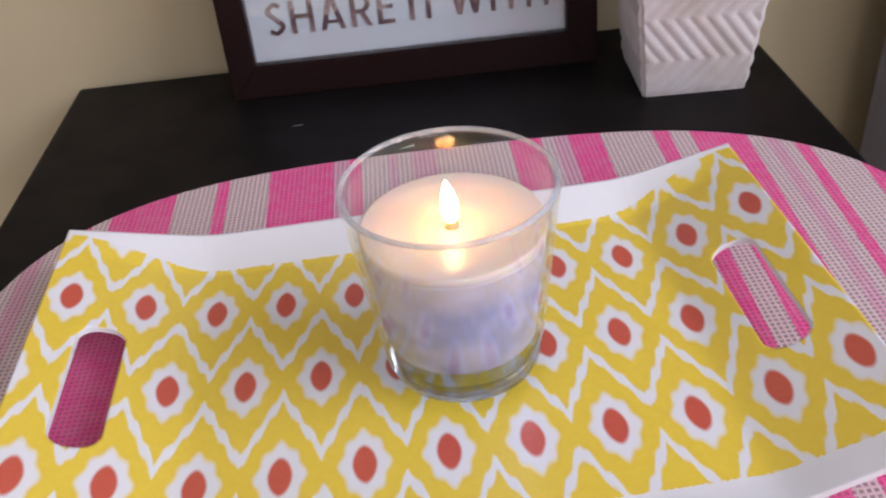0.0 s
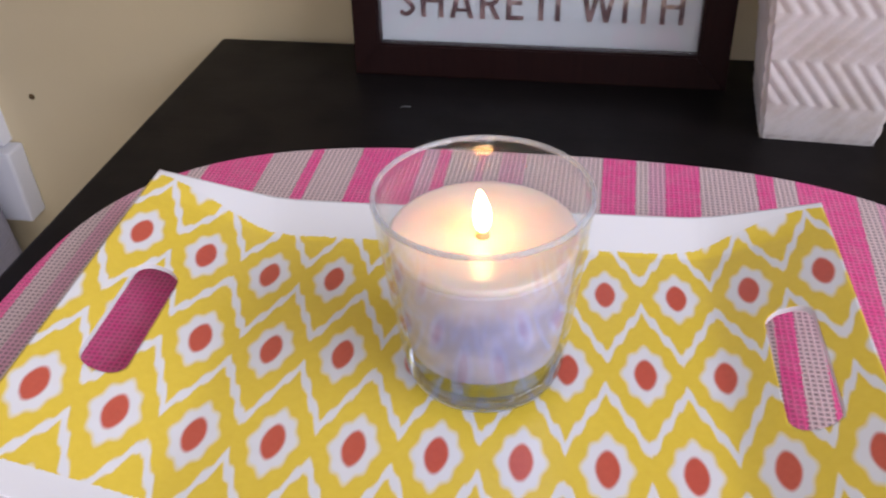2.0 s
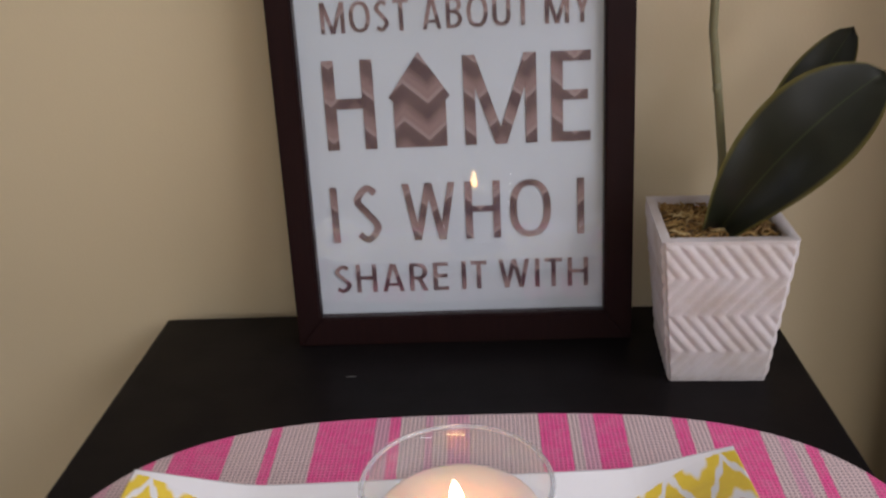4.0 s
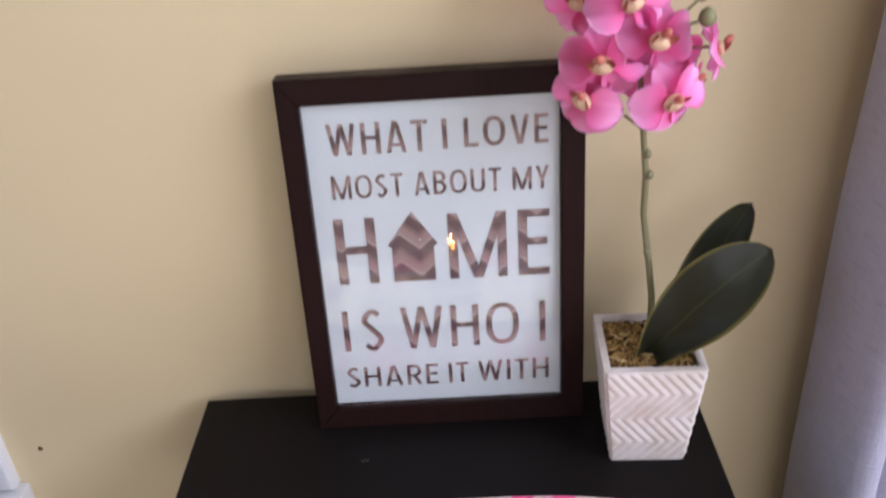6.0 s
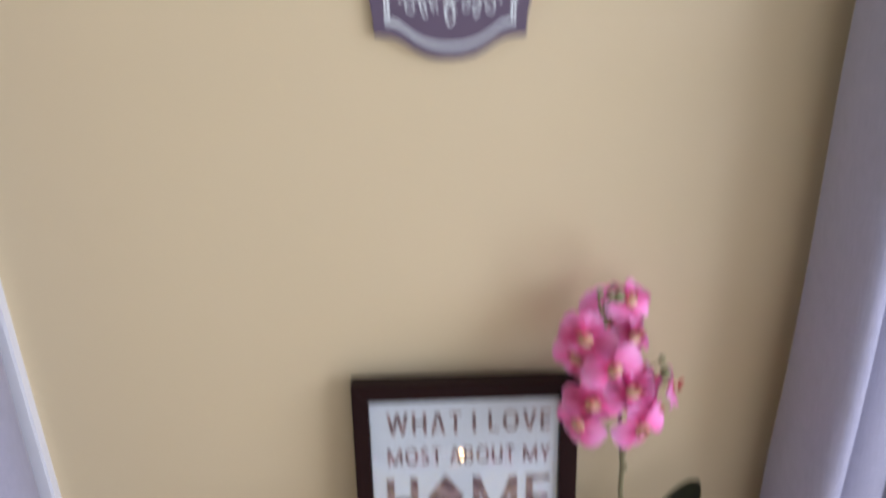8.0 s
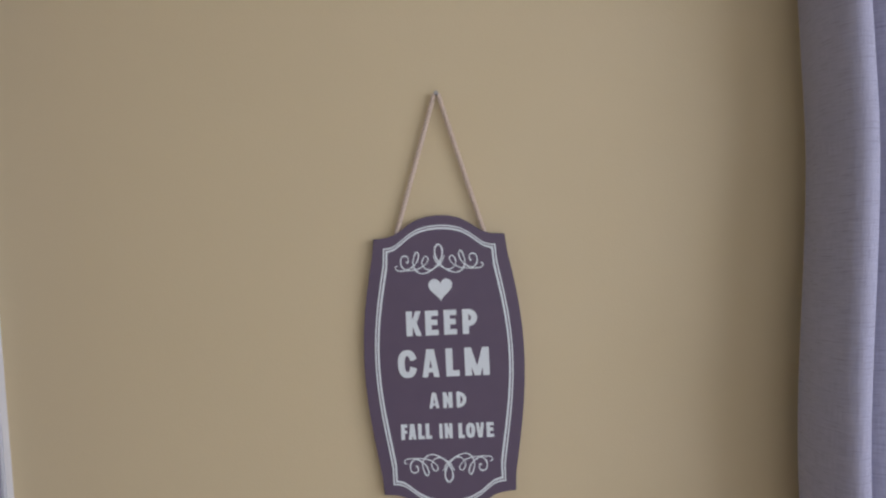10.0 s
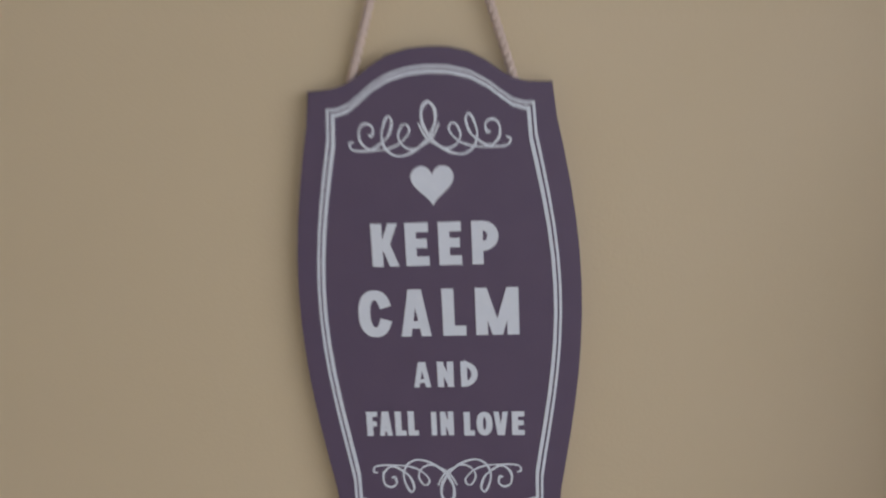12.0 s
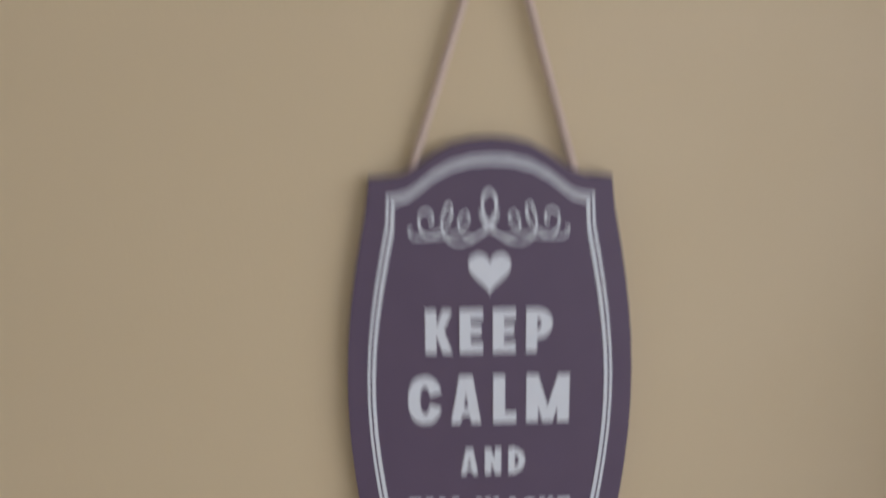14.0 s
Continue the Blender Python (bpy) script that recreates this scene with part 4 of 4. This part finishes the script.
def build_orchid():
    o = thing("orchid", pose(0.1795, -0.1035, 0.846), "artificial pink moth orchid with two dark green leaves", "flower")
    # stem: (x, y, z) from its foot
    path = [(0.003, 0.012, 0.0), (0.002, 0.012, 0.05), (-0.003, 0.010, 0.085), (-0.011, 0.006, 0.135), (-0.012, 0.002, 0.17), (-0.0165, 0.001, 0.21), (-0.022, 0.0, 0.26), (-0.032, -0.002, 0.31), (-0.042, -0.004, 0.35), (-0.05, -0.006, 0.378)]
    part("stem", tube(path, [0.0030, 0.0029, 0.0028, 0.0027, 0.0026, 0.0024, 0.0022, 0.0018, 0.0014, 0.0010], 12), STALK, o, "olive green flower stem")
    for k, (x, y, z) in enumerate(((-0.0055, 0.008, 0.098), (-0.0118, 0.0, 0.172), (-0.0142, 0.0, 0.190))):
        part("stem_node", lathe([(0, -0.004), (0.0027, -0.0025), (0.0033, 0.0), (0.0027, 0.003), (0, 0.005)], 10), STALK, o).location = (x + (0.002 if k else 0), y, z)
    # blossoms: offset, size, lean, turn, roll
    big, sep = petal_mesh(0.0315, 0.0355, 0.0045, 0.003, 1.0), petal_mesh(0.0275, 0.0245, 0.003, 0.002, 1.1)
    lip_bm = lathe([(0, -0.003), (0.0036, -0.002), (0.0056, 0.0008), (0.0052, 0.0038), (0.0034, 0.0060), (0.0016, 0.0078), (0.0, 0.0082)], 14)
    for v in lip_bm.verts:
        v.co.x *= 1.0 + 0.25 * math.sin(v.co.z * 500)
    for v in lip_bm.verts:
        v.co = Vector((v.co.x * 1.3, v.co.y * 1.15, v.co.z))
    lip = mesh_of(lip_bm, "lip", LIP, True)
    th_bm = lathe([(0, 0.0), (0.0026, 0.0012), (0.0034, 0.005), (0.0022, 0.009), (0.0, 0.0105)], 10)
    throat = mesh_of(th_bm, "throat", THROAT, True)
    wing_bm = bmesh.new()
    grid(4, 4, lambda s, t: Vector(((2 * s - 1) * 0.0036 * math.sin(math.pi * (0.15 + 0.8 * t)), -0.004 * t * t, 0.0105 * t)), wing_bm)
    bmesh.ops.solidify(wing_bm, geom=wing_bm.faces[:], thickness=0.0006)
    wing = mesh_of(wing_bm, "side_lobe", THROAT, True)
    blooms = ((1027, 96, -0.018, 1.0, -8, -25, 14), (1128, 45, 0.012, 0.85, 35, 25, -20), (1132, 115, 0.0, 0.95, 5, 40, 15), (1083, 150, -0.03, 1.0, -10, 8, -25),
              (1125, 207, -0.026, 1.0, -5, 15, 10), (1048, 242, -0.022, 1.05, -12, -15, -8), (1022, 298, -0.018, 0.95, -5, -35, 30), (1149, 293, -0.03, 1.0, -18, 20, -15),
              (1184, 282, -0.01, 0.8, -5, 50, 20), (1231, 239, 0.005, 0.8, 0, 78, 0), (1078, 90, 0.016, 1.0, 0, -5, 40), (1098, 262, 0.010, 1.0, -10, 5, 60),
              (1090, 205, 0.020, 1.0, 0, 0, 30), (1022, 168, 0.006, 1.0, -5, -30, 10), (1165, 245, 0.012, 0.95, 0, 25, 45), (1100, 70, 0.024, 0.9, 10, 5, 10))
    for px, pz, dy, size, lean, turn, roll in blooms:
        # plan of the spray, laid out on a sheet 2.07 m per thousand units
        x = 0.096 + (px - 985) * 0.000483 - 0.1795
        z = 1.198 - (pz - 80) * 0.000495 - (px - 985) * 0.00002 - 0.846
        b = new("blossom", lip)
        b.parent = o
        b.matrix_basis = Matrix.Translation((x, dy, z)) @ Euler((radians(-14 - lean), 0, radians(turn))).to_matrix().to_4x4() @ Matrix.Rotation(radians(roll), 4, "Y") @ Matrix.Scale(size, 4) @ Matrix.Rotation(radians(90), 4, "X")
        back = Matrix.Rotation(radians(-90), 4, "X")
        for ang, me, push in ((0, sep, 0.0035), (74, big, 0.0), (-74, big, 0.0012), (143, sep, 0.003), (-143, sep, 0.0045)):
            q = new("petal", me)
            q.parent = b
            q.matrix_basis = back @ Matrix.Translation((0, 0.002 + push, 0)) @ Matrix.Rotation(radians(ang), 4, "Y") @ Matrix.Rotation(radians(-8 + 5 * math.sin(px + ang)), 4, "X")
        q = new("throat", throat)
        q.parent = b
        q.matrix_basis = back @ Matrix.Translation((0, -0.006, 0.004)) @ Matrix.Rotation(radians(60), 4, "X")
        for sx in (-1, 1):
            q = new("side_lobe", wing)
            q.parent = b
            q.matrix_basis = back @ Matrix.Translation((sx * 0.004, -0.004, -0.001)) @ Matrix.Rotation(radians(sx * 38), 4, "Y") @ Matrix.Rotation(radians(25), 4, "X")
        # stalk from the stem to the blossom
        near = min(path, key=lambda p: abs(p[2] - (z - 0.012)))
        mid = ((near[0] + x) / 2, (near[1] + dy) / 2 + 0.008, (near[2] + z) / 2 + 0.004)
        part("flower_stalk", tube([near, mid, (x, dy + 0.006, z)], [0.0012, 0.0010, 0.0012], 7), STALK, o)
    # buds on their own stalks
    for px, pz, dy, r, fx, fz in ((1200, 192, -0.012, 0.0065, 1160, 225), (1191, 162, -0.010, 0.0040, 1157, 222), (1055, 10, -0.006, 0.0042, 1062, 60), (1078, 17, -0.004, 0.0045, 1066, 55), (1096, 26, 0.0, 0.0068, 1070, 60)):
        x, z = 0.096 + (px - 985) * 0.000483 - 0.1795, 1.198 - (pz - 80) * 0.000495 - 0.846
        x0, z0 = 0.096 + (fx - 985) * 0.000483 - 0.1795, 1.198 - (fz - 80) * 0.000495 - 0.846
        part("bud_stalk", tube([(x0, 0.0, z0), ((x0 + x) / 2 - 0.002, dy / 2, (z0 + z) / 2 + 0.002), (x, dy, z)], [0.0013, 0.0011, 0.0009], 7), STALK, o)
        bud = part("bud", lathe([(0, -r * 1.1), (r * 0.7, -r * 0.7), (r, 0), (r * 0.8, r * 0.7), (r * 0.3, r * 1.15), (0, r * 1.25)], 14), BUD, o, "closed green bud", True)
        bud.location = (x, dy, z)

    # leaves: base, tip, middle rise, width
    def leaf(foot, tip, belly, width, normal):
        f, t, b = Vector(foot), Vector(tip), Vector(belly)
        nrm = Vector(normal).normalized()
        bm = bmesh.new()

        def at(s, q):
            c = (1 - q) ** 2 * f + 2 * q * (1 - q) * b + q * q * t
            d = (2 * (1 - q) * (b - f) + 2 * q * (t - b)).normalized()
            side = d.cross(nrm).normalized()
            up = side.cross(d).normalized()
            w = width / 2 * max(0.14 * (1 - q) ** 2, math.sin(math.pi * min(1, 0.03 + 0.97 * q ** 1.25)) ** 0.56) * (1 if q < 0.98 else 0.75)
            u = 2 * s - 1
            return c + side * u * w + up * (0.013 * u * u * (1.1 - q) + 0.0012 * math.sin(q * 14 + u * 2) * abs(u))

        grid(16, 26, at, bm, lambda s, q: (s, q))
        bmesh.ops.solidify(bm, geom=bm.faces[:], thickness=0.0012)
        return part("leaf", bm, LEAF, o, "dark green leaf with a yellowed edge", True)

    leaf((-0.003, -0.013, 0.008), (0.087, -0.018, 0.110), (0.028, -0.038, 0.080), 0.061, (-0.25, -0.85, 0.45))
    leaf((0.012, 0.008, -0.002), (0.082, 0.024, 0.130), (0.051, 0.022, 0.076), 0.040, (-0.4, -0.8, 0.4))


# ---- wall plaque ----
def mirrored(half):
    """Closes a right-hand outline by its mirror image."""
    return half + [(-x, z) for x, z in reversed(half) if abs(x) > 1e-6]


def plaque_half(g):
    """Right half of the shaped outline, from top to bottom, drawn in by g."""
    top = [(0.0, 0.163 - g), (0.012, 0.1622 - g), (0.024, 0.1590 - g), (0.034, 0.1535 - g), (0.042, 0.1475 - g * 1.03), (0.049, 0.1425 - g * 1.05), (0.056, 0.1402 - g * 1.05), (0.0725 - g, 0.1395 - g)]
    side = []
    for k in range(1, 14):
        t = k / 14
        z = (0.1395 - g) + (-0.1425 + g - 0.1395 + g) * t
        side.append((0.0705 - g + (0.0160 + 0.0018 * max(0.0, 1 - g / 0.01)) * math.sin(math.pi * (t ** 0.92)) ** (1.25 if g else 1.1), z))
    low = [(x, -z - 0.003) for x, z in reversed(top)]
    return top + side + low


def ring_strip(outer, inner, y0, y1):
    """A raised line between two outlines of the same count."""
    bm = bmesh.new()
    n = len(outer)
    a = [bm.verts.new((x, y0, z)) for x, z in outer]
    b = [bm.verts.new((x, y0, z)) for x, z in inner]
    c = [bm.verts.new((x, y1, z)) for x, z in outer]
    d = [bm.verts.new((x, y1, z)) for x, z in inner]
    for k in range(n):
        q = (k + 1) % n
        bm.faces.new((a[k], a[q], b[q], b[k]))
        bm.faces.new((a[k], c[k], c[q], a[q]))
        bm.faces.new((b[k], b[q], d[q], d[k]))
    return bm


def ribbon(points, w, y):
    """A flat painted stroke along points in x and z."""
    bm = bmesh.new()
    pts = [Vector((p[0], 0, p[1])) for p in points]
    rows = []
    for k, p in enumerate(pts):
        d = (pts[min(k + 1, len(pts) - 1)] - pts[max(k - 1, 0)]).normalized()
        s = Vector((-d.z, 0, d.x))
        ww = w * (0.72 + 0.28 * math.sin(k * 0.21) ** 2)
        rows.append((bm.verts.new(p + s * ww / 2 + Vector((0, y, 0))), bm.verts.new(p - s * ww / 2 + Vector((0, y, 0)))))
    for a, b in zip(rows, rows[1:]):
        bm.faces.new((a[0], b[0], b[1], a[1]))
    return bm


def flourish(cx, cz, w, h, flip, y):
    """Looped pen flourish round a tall middle loop: an outer swash that ends in a coil and an inner one that ends in a hook, on both sides."""
    bm = bmesh.new()
    outer = [(0.0, -0.14), (-0.17, -0.38), (-0.38, -0.49), (-0.53, -0.38), (-0.59, -0.13), (-0.55, 0.14), (-0.495, 0.26), (-0.455, 0.15), (-0.50, -0.08), (-0.58, -0.21), (-0.70, -0.33),
             (-0.79, -0.31), (-0.865, -0.16), (-0.855, 0.06), (-0.77, 0.14), (-0.695, 0.06), (-0.71, -0.09), (-0.755, -0.07)]
    inner = [(0.13, 0.11), (0.05, -0.13), (-0.06, -0.28), (-0.21, -0.37), (-0.335, -0.29), (-0.385, -0.11), (-0.33, 0.08), (-0.265, 0.08), (-0.25, -0.05), (-0.36, -0.24),
             (-0.52, -0.34), (-0.72, -0.37), (-0.92, -0.36), (-0.985, -0.31), (-0.99, -0.22), (-0.94, -0.19)]
    loop = [(0.0, -0.14), (-0.075, 0.10), (-0.08, 0.36), (0.0, 0.50), (0.08, 0.36), (0.075, 0.10), (0.0, -0.14)]
    for side in (-1, 1):
        for k, (pts, wd) in enumerate(((outer, 0.0017), (inner, 0.0014))):
            line = [(cx - side * px * w / 2, cz - flip * pz * h) for px, pz in curve_through(pts, 7)]
            joined(bm, ribbon(line, wd, y - 0.00004 * (k + side + 1)))
    joined(bm, ribbon([(cx + px * w / 2, cz - flip * pz * h) for px, pz in curve_through(loop, 9)], 0.0022, y - 0.0002))
    return bm


def build_plaque():
    s = thing("wall_plaque", pose(-0.0050, -0.0005, 1.605, 0, 1.05, 0), "plum painted wooden plaque with pale lettering hanging from cord", "wall sign")
    out = mirrored(plaque_half(0.0))
    part("board", slab(out, -0.0095, -0.001, 0.0008), PLAQUE, s)
    for g, w in ((0.0105, 0.0016), (0.0132, 0.0022)):
        part("border_line", ring_strip(mirrored(plaque_half(g)), mirrored(plaque_half(g + w)), -0.0100, -0.0094), PLAQUE_WHITE, s)
    y = -0.0098
    lines = (([("K", -0.0401, -0.0222), ("E", -0.0191, -0.0046), ("E", 0.0014, 0.0155), ("P", 0.0218, 0.0383)], 0.0311, 0.0584, 0.0069),
             ([("C", -0.0512, -0.0301), ("A", -0.0258, -0.0046), ("L", 0.0017, 0.0163), ("M", 0.0224, 0.0494)], -0.0148, 0.0161, 0.0075),
             ([("A", -0.0192, -0.0070), ("N", -0.0034, 0.0070), ("D", 0.0115, 0.0223)], -0.0492, -0.0320, 0.0041),
             ([("F", -0.0510, -0.0438), ("A", -0.0434, -0.0338), ("L", -0.0324, -0.0252), ("L", -0.0240, -0.0172)], -0.0825, -0.0655, 0.0041), ([("I", -0.0089, -0.0050), ("N", -0.0030, 0.0056)], -0.0826, -0.0661, 0.0035), ([("L", 0.0121, 0.0190), ("O", 0.0203, 0.0305), ("V", 0.0307, 0.0411), ("E", 0.0429, 0.0510)], -0.0830, -0.0666, 0.0041))
    for texts, z0, z1, w in lines:
        bm = bmesh.new()
        for text, x0, x1 in texts:
            joined(bm, lettering(text, x0, x1, z0, z1, y, w, 0.16, 0.82))
        part("lettering", bm, PLAQUE_WHITE, s, "pale bold lettering")
    heart = []
    for k in range(48):
        a = 2 * math.pi * k / 48
        heart.append((16 * math.sin(a) ** 3, 13 * math.cos(a) - 5 * math.cos(2 * a) - 2 * math.cos(3 * a) - math.cos(4 * a)))
    part("heart", slab([(x / 32 * 0.0262 - 0.0006, 0.0827 + z / 29 * 0.0250) for x, z in heart][::-1], y - 0.0002, y + 0.0004), PLAQUE_WHITE, s, "pale painted heart")
    part("flourish", flourish(-0.001, 0.1150, 0.097, 0.032, -1, y - 0.0001), PLAQUE_WHITE, s)
    part("flourish", flourish(-0.0003, -0.1150, 0.097, 0.031, 1, y - 0.0001), PLAQUE_WHITE, s)
    # cord: two strands twisted, from two holes up to the nail
    for sx in (-1, 1):
        a, b = Vector((sx * 0.0508 + 0.0013, -0.0055, 0.136)), Vector((0.0040 + sx * 0.0022, -0.006, 0.297))
        bm = bmesh.new()
        for ph in (0, math.pi):
            pts = []
            for k in range(170):
                t = k / 169
                p = a.lerp(b, t)
                sag = 0.0015 * math.sin(math.pi * t)
                pts.append(p + Vector((0.0011 * math.cos(ph + t * 100) - sx * sag * 0.2, 0.0011 * math.sin(ph + t * 100), 0)))
            tube(pts, 0.0019, 6, bm)
        part("cord", bm, JUTE, s, "twisted tan cord")
    single("nail", tube([(0, 0.004, 0), (0, -0.0095, 0.0008), (0, -0.0105, 0.0009), (0, -0.0115, 0.001)], [0.0011, 0.0011, 0.0026, 0.0024], 12), STEEL, "small steel nail in the wall", "nail", "", pose(0.0048, 0, 1.9015))


build_table()
build_placemat()
build_tray()
build_candle()
build_print()
build_planter()
build_orchid()
build_plaque()
